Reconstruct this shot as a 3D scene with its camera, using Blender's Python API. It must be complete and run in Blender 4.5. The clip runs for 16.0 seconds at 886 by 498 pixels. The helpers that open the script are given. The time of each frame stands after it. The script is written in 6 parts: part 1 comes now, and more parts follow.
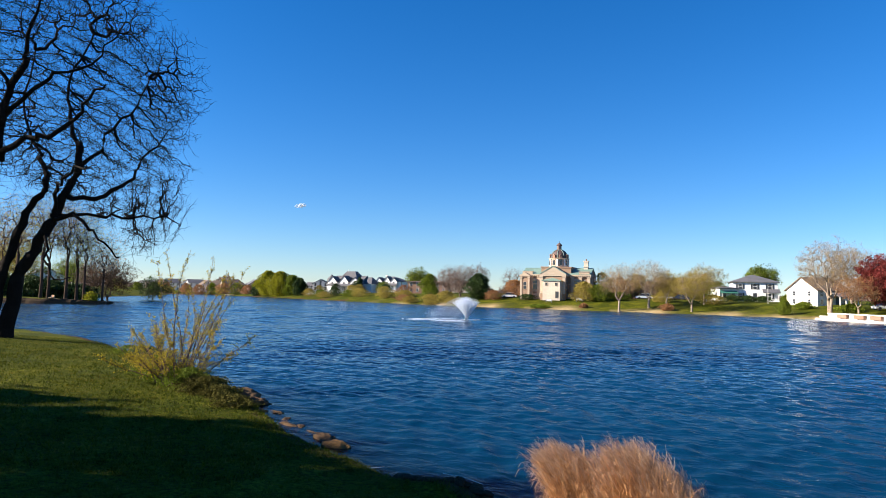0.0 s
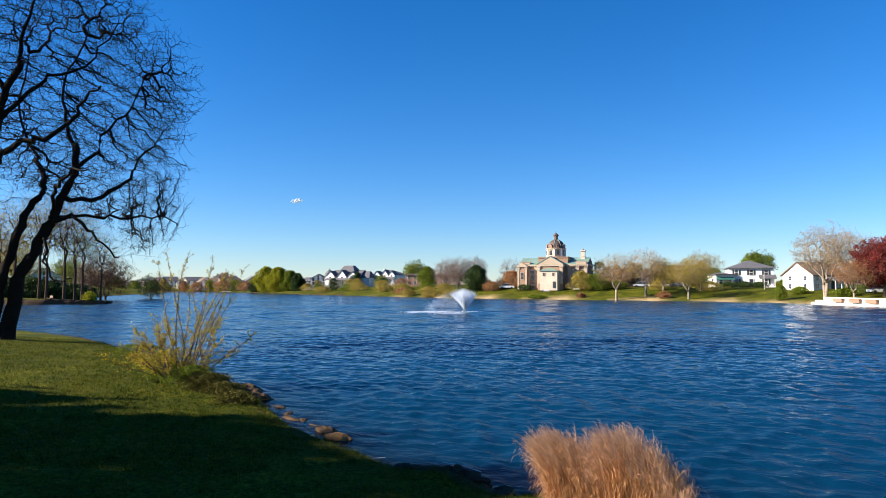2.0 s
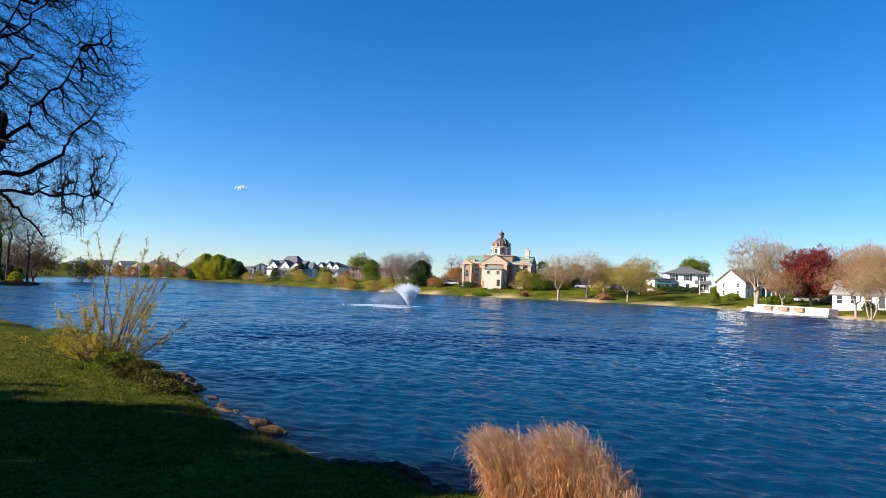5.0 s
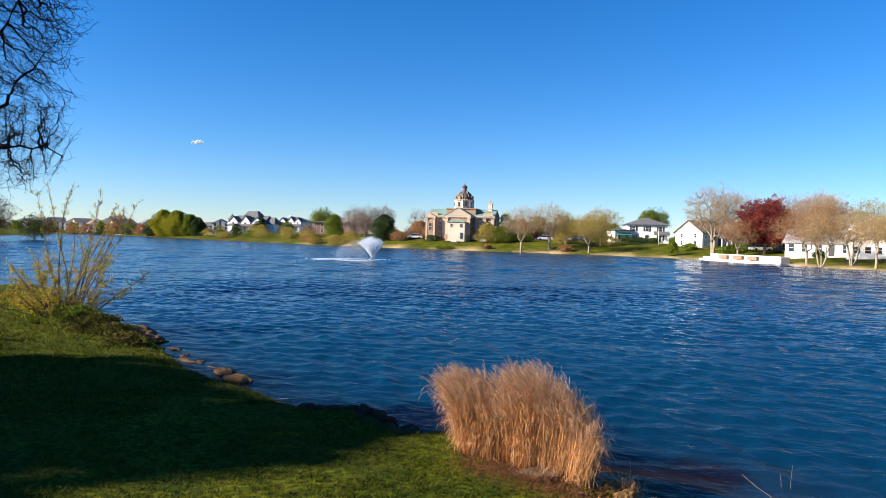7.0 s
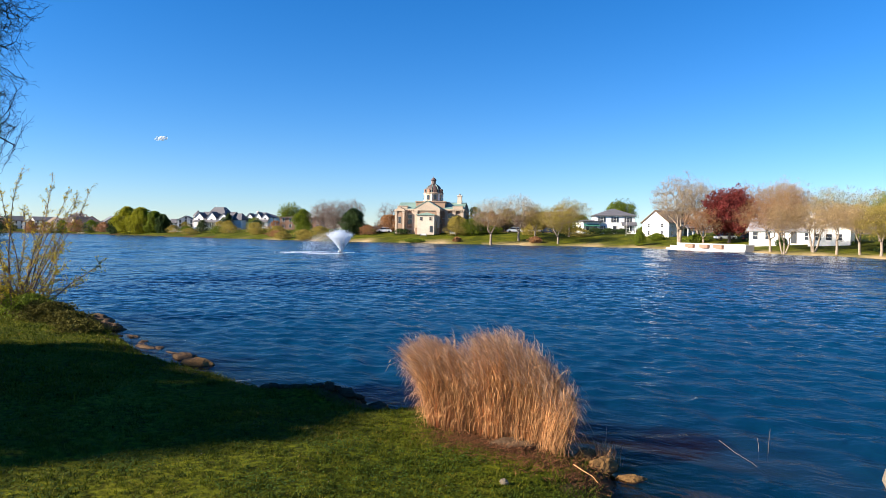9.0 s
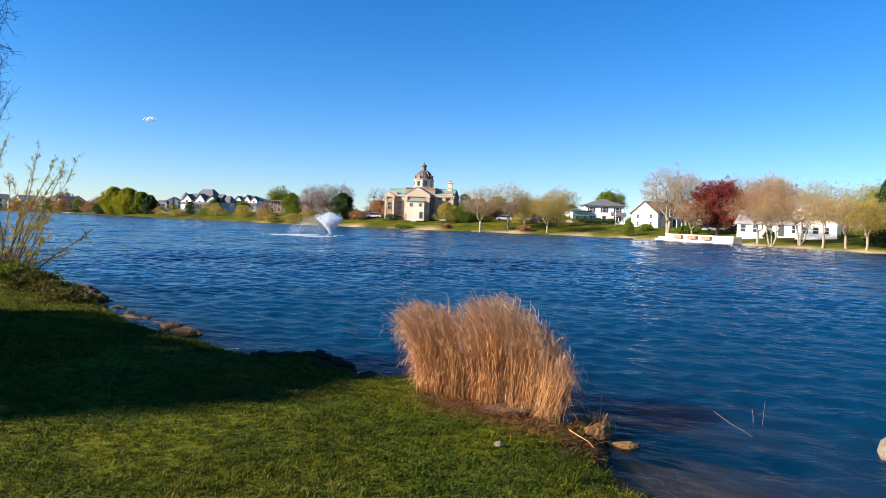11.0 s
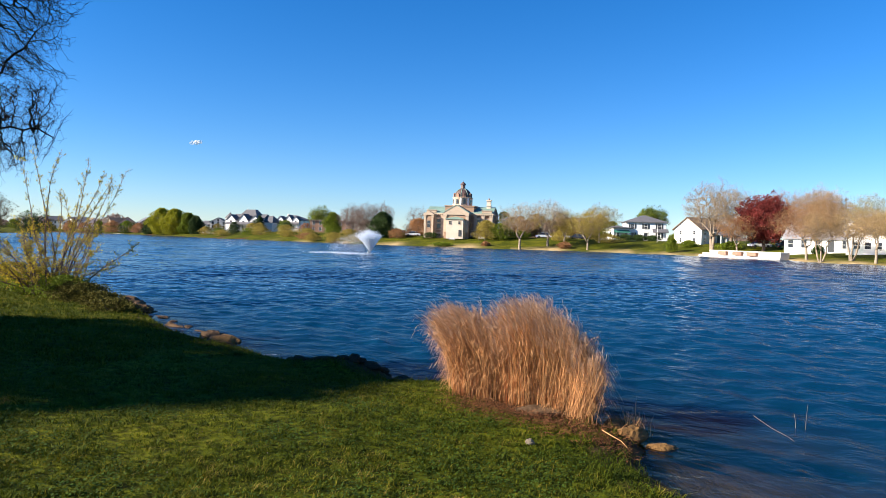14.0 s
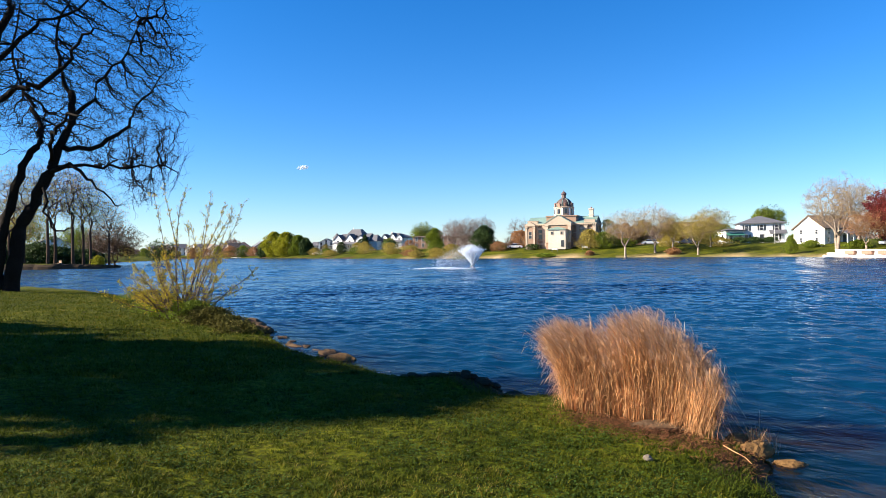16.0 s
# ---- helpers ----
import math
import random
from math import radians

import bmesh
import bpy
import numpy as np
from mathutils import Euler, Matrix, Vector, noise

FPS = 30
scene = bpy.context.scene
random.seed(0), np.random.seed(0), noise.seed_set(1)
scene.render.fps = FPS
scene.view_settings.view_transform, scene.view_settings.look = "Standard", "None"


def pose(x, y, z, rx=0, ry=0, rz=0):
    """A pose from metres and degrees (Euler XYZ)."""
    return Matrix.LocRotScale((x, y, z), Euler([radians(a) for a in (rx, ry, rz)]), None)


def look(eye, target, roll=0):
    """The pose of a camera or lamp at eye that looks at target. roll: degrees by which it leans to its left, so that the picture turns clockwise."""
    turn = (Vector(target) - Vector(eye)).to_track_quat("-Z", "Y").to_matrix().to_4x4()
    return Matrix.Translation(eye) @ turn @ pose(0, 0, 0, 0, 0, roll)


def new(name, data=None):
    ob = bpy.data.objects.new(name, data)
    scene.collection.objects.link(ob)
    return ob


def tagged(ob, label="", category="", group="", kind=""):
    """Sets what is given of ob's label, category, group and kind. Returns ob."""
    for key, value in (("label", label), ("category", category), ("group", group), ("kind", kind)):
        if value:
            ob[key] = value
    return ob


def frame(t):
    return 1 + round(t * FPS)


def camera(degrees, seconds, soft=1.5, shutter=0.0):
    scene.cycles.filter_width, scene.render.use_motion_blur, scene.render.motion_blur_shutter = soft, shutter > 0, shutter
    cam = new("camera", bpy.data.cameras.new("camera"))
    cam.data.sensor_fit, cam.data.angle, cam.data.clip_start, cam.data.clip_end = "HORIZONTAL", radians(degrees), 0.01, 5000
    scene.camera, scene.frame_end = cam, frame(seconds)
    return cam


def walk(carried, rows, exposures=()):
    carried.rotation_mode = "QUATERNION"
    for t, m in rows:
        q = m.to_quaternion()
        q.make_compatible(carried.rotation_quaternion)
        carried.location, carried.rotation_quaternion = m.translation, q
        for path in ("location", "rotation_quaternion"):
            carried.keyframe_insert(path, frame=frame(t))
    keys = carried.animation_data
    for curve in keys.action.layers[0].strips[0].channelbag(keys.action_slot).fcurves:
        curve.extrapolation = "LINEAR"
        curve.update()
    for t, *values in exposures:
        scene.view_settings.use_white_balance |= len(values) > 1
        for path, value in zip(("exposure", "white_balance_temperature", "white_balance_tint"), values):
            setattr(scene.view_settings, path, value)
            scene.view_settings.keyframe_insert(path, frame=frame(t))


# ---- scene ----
cam = camera(66.0, 16.0, soft=0.6)
PATH = [
    (0, pose(-0.053, -0.236, 3.497, 93.709, -1.266, 9.338)),
    (0.5, pose(-0.002, -0.452, 3.511, 92.687, -1.253, 9.325)),
    (1, pose(0.068, -0.576, 3.554, 92.248, -1.384, 9.421)),
    (1.5, pose(0.051, -0.638, 3.556, 92.374, -1.741, 8.925)),
    (2, pose(0.061, -0.617, 3.549, 93.055, -0.055, 9.171)),
    (2.5, pose(0.067, -0.537, 3.535, 93.386, -0.739, 9.232)),
    (3, pose(0.043, -0.411, 3.519, 93.271, -0.814, 8.668)),
    (3.5, pose(-0.025, -0.285, 3.511, 93.794, -0.937, 8.072)),
    (4, pose(-0.009, -0.244, 3.484, 93.460, -0.787, 7.428)),
    (4.5, pose(-0.016, -0.226, 3.478, 92.990, -1.557, 5.932)),
    (6.8, pose(-0.048, -0.215, 3.358, 89.725, -1.516, 1.722)),
    (7, pose(-0.044, -0.163, 3.300, 88.994, -1.513, 1.438)),
    (7.5, pose(-0.010, -0.051, 3.199, 88.856, -3.114, -0.419)),
    (8, pose(0.011, 0.059, 3.076, 89.188, -1.909, -0.685)),
    (8.5, pose(-0.018, 0.163, 2.966, 88.670, -1.924, -0.751)),
    (9, pose(0.005, 0.259, 2.879, 88.600, -0.776, -1.094)),
    (9.2, pose(-0.023, 0.286, 2.848, 88.632, -1.481, -1.212)),
    (11.3, pose(-0.082, 0.424, 2.520, 87.542, -2.233, -2.292)),
    (11.5, pose(-0.069, 0.408, 2.502, 87.784, -2.792, -2.480)),
    (12, pose(-0.044, 0.387, 2.477, 89.108, -2.520, -3.516)),
    (12.5, pose(0.001, 0.419, 2.378, 88.516, -1.248, -0.783)),
    (13, pose(0.030, 0.400, 2.339, 88.370, -1.122, -0.984)),
    (13.5, pose(0.025, 0.386, 2.332, 88.885, -2.448, 0.066)),
    (14, pose(0.031, 0.370, 2.333, 89.067, -1.567, 1.318)),
    (14.5, pose(0.028, 0.350, 2.345, 88.716, -1.338, 2.602)),
    (15, pose(0.027, 0.324, 2.353, 89.464, 0.428, 5.601)),
    (15.5, pose(0.011, 0.248, 2.381, 89.746, 0.752, 7.989)),
    (16, pose(-0.012, 0.181, 2.405, 90.103, 0.883, 9.847)),
]
walk(cam, PATH, [(0, 1.50), (4.5, 1.52), (7, 1.52), (9, 1.55), (12.5, 1.57), (14.5, 1.57), (16, 1.74)])

# ---------------------------------------------------------------- light
SUN_AZ, SUN_EL = radians(-104), radians(26)      # from +y towards +x, and above the horizon
SUN_DIR = Vector((math.sin(SUN_AZ) * math.cos(SUN_EL), math.cos(SUN_AZ) * math.cos(SUN_EL), math.sin(SUN_EL)))
world = bpy.data.worlds.new("sky")
scene.world = world
world.use_nodes = True
wn, wl = world.node_tree.nodes, world.node_tree.links
sky = wn.new("ShaderNodeTexSky")
sky.sky_type, sky.sun_disc = "NISHITA", False
sky.sun_elevation, sky.sun_rotation = SUN_EL, SUN_AZ
sky.altitude, sky.air_density, sky.dust_density, sky.ozone_density = 0, 1.0, 0.0, 5.0
hsv = wn.new("ShaderNodeHueSaturation")
hsv.inputs["Saturation"].default_value = 1.2
tint = wn.new("ShaderNodeMix")
tint.data_type, tint.blend_type = "RGBA", "MULTIPLY"
tint.inputs[0].default_value = 1.0
tint.inputs["B"].default_value = (0.89, 0.97, 1.16, 1)
wl.new(sky.outputs[0], tint.inputs["A"])
wl.new(tint.outputs["Result"], hsv.inputs["Color"])
wl.new(hsv.outputs[0], wn["Background"].inputs["Color"])
wn["Background"].inputs["Strength"].default_value = 0.053
sun_data = bpy.data.lights.new("sun", "SUN")
sun_data.energy, sun_data.angle, sun_data.color = 5.0, radians(0.55), (1.0, 0.89, 0.75)
sun = new("sun", sun_data)
sun.matrix_world = look(SUN_DIR * 300, (0, 0, 0))


# ---------------------------------------------------------------- materials
def mat(name, color, rough=0.7, vary=0.25, scale=3.0, fine=40.0, bump=0.2, color2=None, metal=0.0, coord="Object", island=0.0, spec=0.5,
        bump_dist=0.02, trans=0.0):
    """Principled surface with colour variation at two scales, fine relief and a shift for each object or island."""
    m = bpy.data.materials.new(name)
    m.use_nodes = True
    n, l = m.node_tree.nodes, m.node_tree.links
    b = n["Principled BSDF"]
    b.inputs["Roughness"].default_value, b.inputs["Metallic"].default_value = rough, metal
    b.inputs["Specular IOR Level"].default_value = spec
    tc = n.new("ShaderNodeTexCoord")
    big, small = n.new("ShaderNodeTexNoise"), n.new("ShaderNodeTexNoise")
    for t, s, d in ((big, scale, 4.0), (small, fine, 3.0)):
        t.inputs["Scale"].default_value, t.inputs["Detail"].default_value = s, d
        l.new(tc.outputs[coord], t.inputs["Vector"])
    ramp = n.new("ShaderNodeValToRGB")
    c1 = [c * (1 - vary) for c in color] + [1]
    c2 = list(color2 or [min(1, c * (1 + vary)) for c in color]) + [1]
    ramp.color_ramp.elements[0].position, ramp.color_ramp.elements[1].position = 0.32, 0.68
    ramp.color_ramp.elements[0].color, ramp.color_ramp.elements[1].color = c1, c2
    mix = n.new("ShaderNodeMath")
    mix.operation = "MULTIPLY_ADD"
    l.new(small.outputs["Fac"], mix.inputs[0])
    mix.inputs[1].default_value = 0.5
    half = n.new("ShaderNodeMath")
    half.operation = "MULTIPLY"
    half.inputs[1].default_value = 0.5
    l.new(big.outputs["Fac"], half.inputs[0])
    l.new(half.outputs[0], mix.inputs[2])
    l.new(mix.outputs[0], ramp.inputs["Fac"])
    out = ramp.outputs["Color"]
    if island:
        geo = n.new("ShaderNodeNewGeometry")
        obj = n.new("ShaderNodeObjectInfo")
        add = n.new("ShaderNodeMath")
        l.new(geo.outputs["Random Per Island"], add.inputs[0])
        l.new(obj.outputs["Random"], add.inputs[1])
        fr = n.new("ShaderNodeMath")
        fr.operation = "FRACT"
        l.new(add.outputs[0], fr.inputs[0])
        mr = n.new("ShaderNodeMapRange")
        mr.inputs["To Min"].default_value, mr.inputs["To Max"].default_value = 1 - island, 1 + island
        l.new(fr.outputs[0], mr.inputs["Value"])
        hs = n.new("ShaderNodeHueSaturation")
        l.new(mr.outputs[0], hs.inputs["Value"])
        l.new(out, hs.inputs["Color"])
        out = hs.outputs["Color"]
    l.new(out, b.inputs["Base Color"])
    if bump:
        bp = n.new("ShaderNodeBump")
        bp.inputs["Strength"].default_value, bp.inputs["Distance"].default_value = bump, bump_dist
        l.new(small.outputs["Fac"], bp.inputs["Height"])
        l.new(bp.outputs["Normal"], b.inputs["Normal"])
    if trans:
        tr = n.new("ShaderNodeBsdfTranslucent")
        l.new(out, tr.inputs["Color"])
        ms = n.new("ShaderNodeMixShader")
        ms.inputs[0].default_value = trans
        l.new(b.outputs[0], ms.inputs[1])
        l.new(tr.outputs[0], ms.inputs[2])
        l.new(ms.outputs[0], n["Material Output"].inputs["Surface"])
    return m


M = {
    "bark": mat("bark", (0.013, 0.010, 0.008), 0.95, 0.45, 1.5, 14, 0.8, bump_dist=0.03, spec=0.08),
    "bark_pale": mat("bark_pale", (0.23, 0.18, 0.13), 0.85, 0.5, 0.8, 6, 0.4),
    "bark_mid": mat("bark_mid", (0.13, 0.09, 0.065), 0.9, 0.35, 1.0, 8, 0.4),
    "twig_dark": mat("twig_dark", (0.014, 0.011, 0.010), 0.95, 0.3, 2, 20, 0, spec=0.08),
    "twig_tan": mat("twig_tan", (0.20, 0.14, 0.095), 0.9, 0.3, 0.6, 8, 0, island=0.35, spec=0.1),
    "twig_red": mat("twig_red", (0.145, 0.100, 0.088), 0.9, 0.3, 0.6, 8, 0, island=0.25, spec=0.1),
    "leaf_willow": mat("leaf_willow", (0.23, 0.23, 0.012), 0.6, 0.35, 0.4, 3, 0, island=0.35, trans=0.35, spec=0.12),
    "leaf_green": mat("leaf_green", (0.12, 0.155, 0.012), 0.6, 0.35, 0.4, 3, 0, island=0.4, trans=0.3, spec=0.12),
    "leaf_dark": mat("leaf_dark", (0.035, 0.06, 0.015), 0.65, 0.35, 0.4, 3, 0, island=0.5, trans=0.15, spec=0.12),
    "leaf_purple": mat("leaf_purple", (0.16, 0.030, 0.026), 0.55, 0.35, 0.5, 3, 0, island=0.4, trans=0.3, spec=0.12),
    "leaf_bud": mat("leaf_bud", (0.30, 0.235, 0.05), 0.6, 0.3, 0.5, 3, 0, island=0.4, trans=0.3, spec=0.12),
    "leaf_mauve": mat("leaf_mauve", (0.21, 0.15, 0.125), 0.7, 0.3, 0.5, 3, 0, island=0.3, trans=0.2, spec=0.12),
    "leaf_tan": mat("leaf_tan", (0.36, 0.25, 0.12), 0.8, 0.3, 0.5, 3, 0, island=0.4, trans=0.25, spec=0.1),
    "leaf_rust": mat("leaf_rust", (0.30, 0.155, 0.07), 0.6, 0.3, 0.5, 3, 0, island=0.4, trans=0.3, spec=0.12),
    "stucco": mat("stucco", (0.29, 0.185, 0.122), 0.85, 0.2, 0.25, 3.5, 0.2),
    "stone_trim": mat("stone_trim", (0.43, 0.335, 0.245), 0.8, 0.16, 0.3, 3, 0.15),
    "stone_pale": mat("stone_pale", (0.52, 0.445, 0.355), 0.8, 0.14, 0.3, 3, 0.15),
    "copper": mat("copper", (0.15, 0.23, 0.19), 0.6, 0.3, 0.3, 2, 0.1),
    "dome_tile": mat("dome_tile", (0.09, 0.055, 0.05), 0.7, 0.35, 0.5, 4, 0.1),
    "white_paint": mat("white_paint", (0.74, 0.73, 0.70), 0.6, 0.04, 0.3, 5, 0.05),
    "roof_grey": mat("roof_grey", (0.095, 0.093, 0.102), 0.85, 0.3, 0.6, 6, 0.3),
    "roof_light": mat("roof_light", (0.24, 0.235, 0.245), 0.85, 0.2, 0.6, 6, 0.3),
    "roof_brown": mat("roof_brown", (0.14, 0.10, 0.07), 0.85, 0.25, 0.6, 6, 0.3),
    "glass_dark": mat("glass_dark", (0.03, 0.035, 0.045), 0.08, 0.3, 0.5, 3, 0, spec=0.7),
    "brick": mat("brick", (0.27, 0.15, 0.10), 0.85, 0.2, 0.4, 5, 0.2),
    "shutter": mat("shutter", (0.03, 0.035, 0.04), 0.5, 0.2, 1, 8, 0),
    "awning": mat("awning", (0.05, 0.19, 0.13), 0.7, 0.15, 1, 8, 0),
    "concrete": mat("concrete", (0.58, 0.55, 0.50), 0.8, 0.1, 0.3, 5, 0.15),
    "wood": mat("wood", (0.28, 0.17, 0.09), 0.75, 0.3, 2, 25, 0.2),
    "rock": mat("rock", (0.085, 0.054, 0.032), 0.85, 0.5, 2.5, 22, 0.6, island=0.25, spec=0.05),
    "rock_ochre": mat("rock_ochre", (0.13, 0.07, 0.024), 0.85, 0.45, 6, 40, 0.6, spec=0.2),
    "rock_pale": mat("rock_pale", (0.145, 0.115, 0.08), 0.9, 0.5, 4, 30, 0.6),
    "reed": mat("reed", (0.47, 0.245, 0.105), 0.7, 0.3, 3, 30, 0, island=0.65, trans=0.25, spec=0.2),
    "plume": mat("plume", (0.47, 0.315, 0.215), 0.8, 0.2, 3, 30, 0, island=0.35, trans=0.35, spec=0.1),
    "mud": mat("mud", (0.040, 0.026, 0.015), 0.9, 0.5, 4, 30, 0.8, island=0.3, spec=0.12),
    "litter": mat("litter", (0.10, 0.042, 0.018), 0.95, 0.4, 5, 40, 0, island=0.7, spec=0.1),
    "leaf_under": mat("leaf_under", (0.075, 0.068, 0.014), 0.75, 0.4, 1.5, 8, 0, island=0.5, trans=0.2, spec=0.06),
    "leaf_umber": mat("leaf_umber", (0.085, 0.055, 0.032), 0.75, 0.35, 0.5, 3, 0, island=0.4, trans=0.2, spec=0.08),
    "bark_umber": mat("bark_umber", (0.055, 0.036, 0.026), 0.95, 0.4, 1.2, 10, 0.5, spec=0.08),
    "clover": mat("clover", (0.040, 0.070, 0.010), 0.7, 0.3, 2, 12, 0, island=0.4, trans=0.25, spec=0.1),
    "shrub_leaf": mat("shrub_leaf", (0.37, 0.285, 0.026), 0.7, 0.35, 2, 9, 0, island=0.5, trans=0.35, spec=0.1),
    "shrub_stem": mat("shrub_stem", (0.095, 0.050, 0.042), 0.8, 0.35, 4, 30, 0.2),
    "stick": mat("stick", (0.55, 0.50, 0.44), 0.8, 0.2, 5, 40, 0.2),
    "metal": mat("metal", (0.25, 0.26, 0.27), 0.4, 0.15, 3, 30, 0, metal=0.8),
    "car_white": mat("car_white", (0.75, 0.76, 0.78), 0.25, 0.04, 1, 5, 0),
    "car_dark": mat("car_dark", (0.05, 0.06, 0.08), 0.25, 0.1, 1, 5, 0),
    "tyre": mat("tyre", (0.02, 0.02, 0.02), 0.8, 0.2, 3, 20, 0),
    "pink_paint": mat("pink_paint", (0.60, 0.36, 0.32), 0.7, 0.08, 0.3, 5, 0),
    "tan_paint": mat("tan_paint", (0.50, 0.42, 0.33), 0.7, 0.08, 0.3, 5, 0),
}


def ground_material():
    m = bpy.data.materials.new("lawn_and_shore")
    m.use_nodes = True
    n, l = m.node_tree.nodes, m.node_tree.links
    b = n["Principled BSDF"]
    b.inputs["Roughness"].default_value, b.inputs["Specular IOR Level"].default_value = 0.95, 0.05
    tc = n.new("ShaderNodeTexCoord")

    def noise_at(scale, detail=5.0):
        t = n.new("ShaderNodeTexNoise")
        t.inputs["Scale"].default_value, t.inputs["Detail"].default_value = scale, detail
        l.new(tc.outputs["Object"], t.inputs["Vector"])
        return t

    def ramp(src, stops):
        r = n.new("ShaderNodeValToRGB")
        el = r.color_ramp.elements
        while len(el) < len(stops):
            el.new(0.5)
        for e, (p, c) in zip(el, stops):
            e.position, e.color = p, (*c, 1)
        l.new(src, r.inputs["Fac"])
        return r

    def mixed(fac, a, c):
        x = n.new("ShaderNodeMix")
        x.data_type = "RGBA"
        l.new(fac, x.inputs[0])
        l.new(a, x.inputs["A"])
        l.new(c, x.inputs["B"])
        return x.outputs["Result"]

    patch, blade = noise_at(0.35), noise_at(11.0, 9.0)
    lawn_a = ramp(blade.outputs["Fac"], ((0.30, (0.010, 0.012, 0.002)), (0.70, (0.070, 0.086, 0.004))))
    lawn_b = ramp(blade.outputs["Fac"], ((0.30, (0.020, 0.020, 0.003)), (0.70, (0.155, 0.160, 0.008))))
    pf = ramp(patch.outputs["Fac"], ((0.4, (0, 0, 0)), (0.65, (1, 1, 1))))
    lawn = mixed(pf.outputs[0], lawn_a.outputs[0], lawn_b.outputs[0])
    soil = ramp(noise_at(3.0, 8.0).outputs["Fac"], ((0.3, (0.025, 0.015, 0.008)), (0.7, (0.12, 0.068, 0.034))))
    at = n.new("ShaderNodeAttribute")
    at.attribute_name = "soil"
    edge = n.new("ShaderNodeMath")
    edge.operation = "MULTIPLY_ADD"
    l.new(noise_at(1.6).outputs["Fac"], edge.inputs[0])
    edge.inputs[1].default_value = 0.9
    l.new(at.outputs["Fac"], edge.inputs[2])
    sf = ramp(edge.outputs[0], ((0.80, (0, 0, 0)), (1.05, (1, 1, 1))))
    near = mixed(sf.outputs[0], lawn, soil.outputs[0])
    sand = ramp(noise_at(1.2, 6.0).outputs["Fac"], ((0.3, (0.27, 0.185, 0.080)), (0.7, (0.46, 0.345, 0.19))))
    at2 = n.new("ShaderNodeAttribute")
    at2.attribute_name = "sand"
    l.new(mixed(at2.outputs["Fac"], near, sand.outputs[0]), b.inputs["Base Color"])
    bp = n.new("ShaderNodeBump")
    bp.inputs["Strength"].default_value, bp.inputs["Distance"].default_value = 0.7, 0.03
    l.new(blade.outputs["Fac"], bp.inputs["Height"])
    l.new(bp.outputs["Normal"], b.inputs["Normal"])
    return m


def grass_material():
    """Blades in clumps: dark and fresh green, dry straw and thatch, varied blade by blade."""
    m = bpy.data.materials.new("grass")
    m.use_nodes = True
    n, l = m.node_tree.nodes, m.node_tree.links
    b = n["Principled BSDF"]
    b.inputs["Roughness"].default_value, b.inputs["Specular IOR Level"].default_value = 0.75, 0.1
    tc, geo = n.new("ShaderNodeTexCoord"), n.new("ShaderNodeNewGeometry")
    mixed = None
    for scale, gain in ((1.1, 0.55), (5.5, 0.65)):
        t = n.new("ShaderNodeTexNoise")
        t.inputs["Scale"].default_value, t.inputs["Detail"].default_value = scale, 4.0
        l.new(tc.outputs["Object"], t.inputs["Vector"])
        g = n.new("ShaderNodeMath")
        g.operation = "MULTIPLY_ADD"
        l.new(t.outputs["Fac"], g.inputs[0])
        g.inputs[1].default_value = gain
        if mixed is None:
            g.inputs[2].default_value = -0.24
        else:
            l.new(mixed.outputs[0], g.inputs[2])
        mixed = g
    own = n.new("ShaderNodeMath")
    own.operation = "MULTIPLY_ADD"
    l.new(geo.outputs["Random Per Island"], own.inputs[0])
    own.inputs[1].default_value = 0.34
    l.new(mixed.outputs[0], own.inputs[2])
    ramp = n.new("ShaderNodeValToRGB")
    el = ramp.color_ramp.elements
    stops = ((0.22, (0.012, 0.022, 0.002)), (0.42, (0.034, 0.052, 0.003)), (0.60, (0.068, 0.084, 0.004)), (0.72, (0.125, 0.115, 0.008)), (0.86, (0.205, 0.145, 0.042)))
    while len(el) < len(stops):
        el.new(0.5)
    for e, (p, c) in zip(el, stops):
        e.position, e.color = p, (*c, 1)
    l.new(own.outputs[0], ramp.inputs["Fac"])
    l.new(ramp.outputs["Color"], b.inputs["Base Color"])
    tr, ms = n.new("ShaderNodeBsdfTranslucent"), n.new("ShaderNodeMixShader")
    l.new(ramp.outputs["Color"], tr.inputs["Color"])
    ms.inputs[0].default_value = 0.3
    l.new(b.outputs[0], ms.inputs[1])
    l.new(tr.outputs[0], ms.inputs[2])
    l.new(ms.outputs[0], n["Material Output"].inputs["Surface"])
    return m


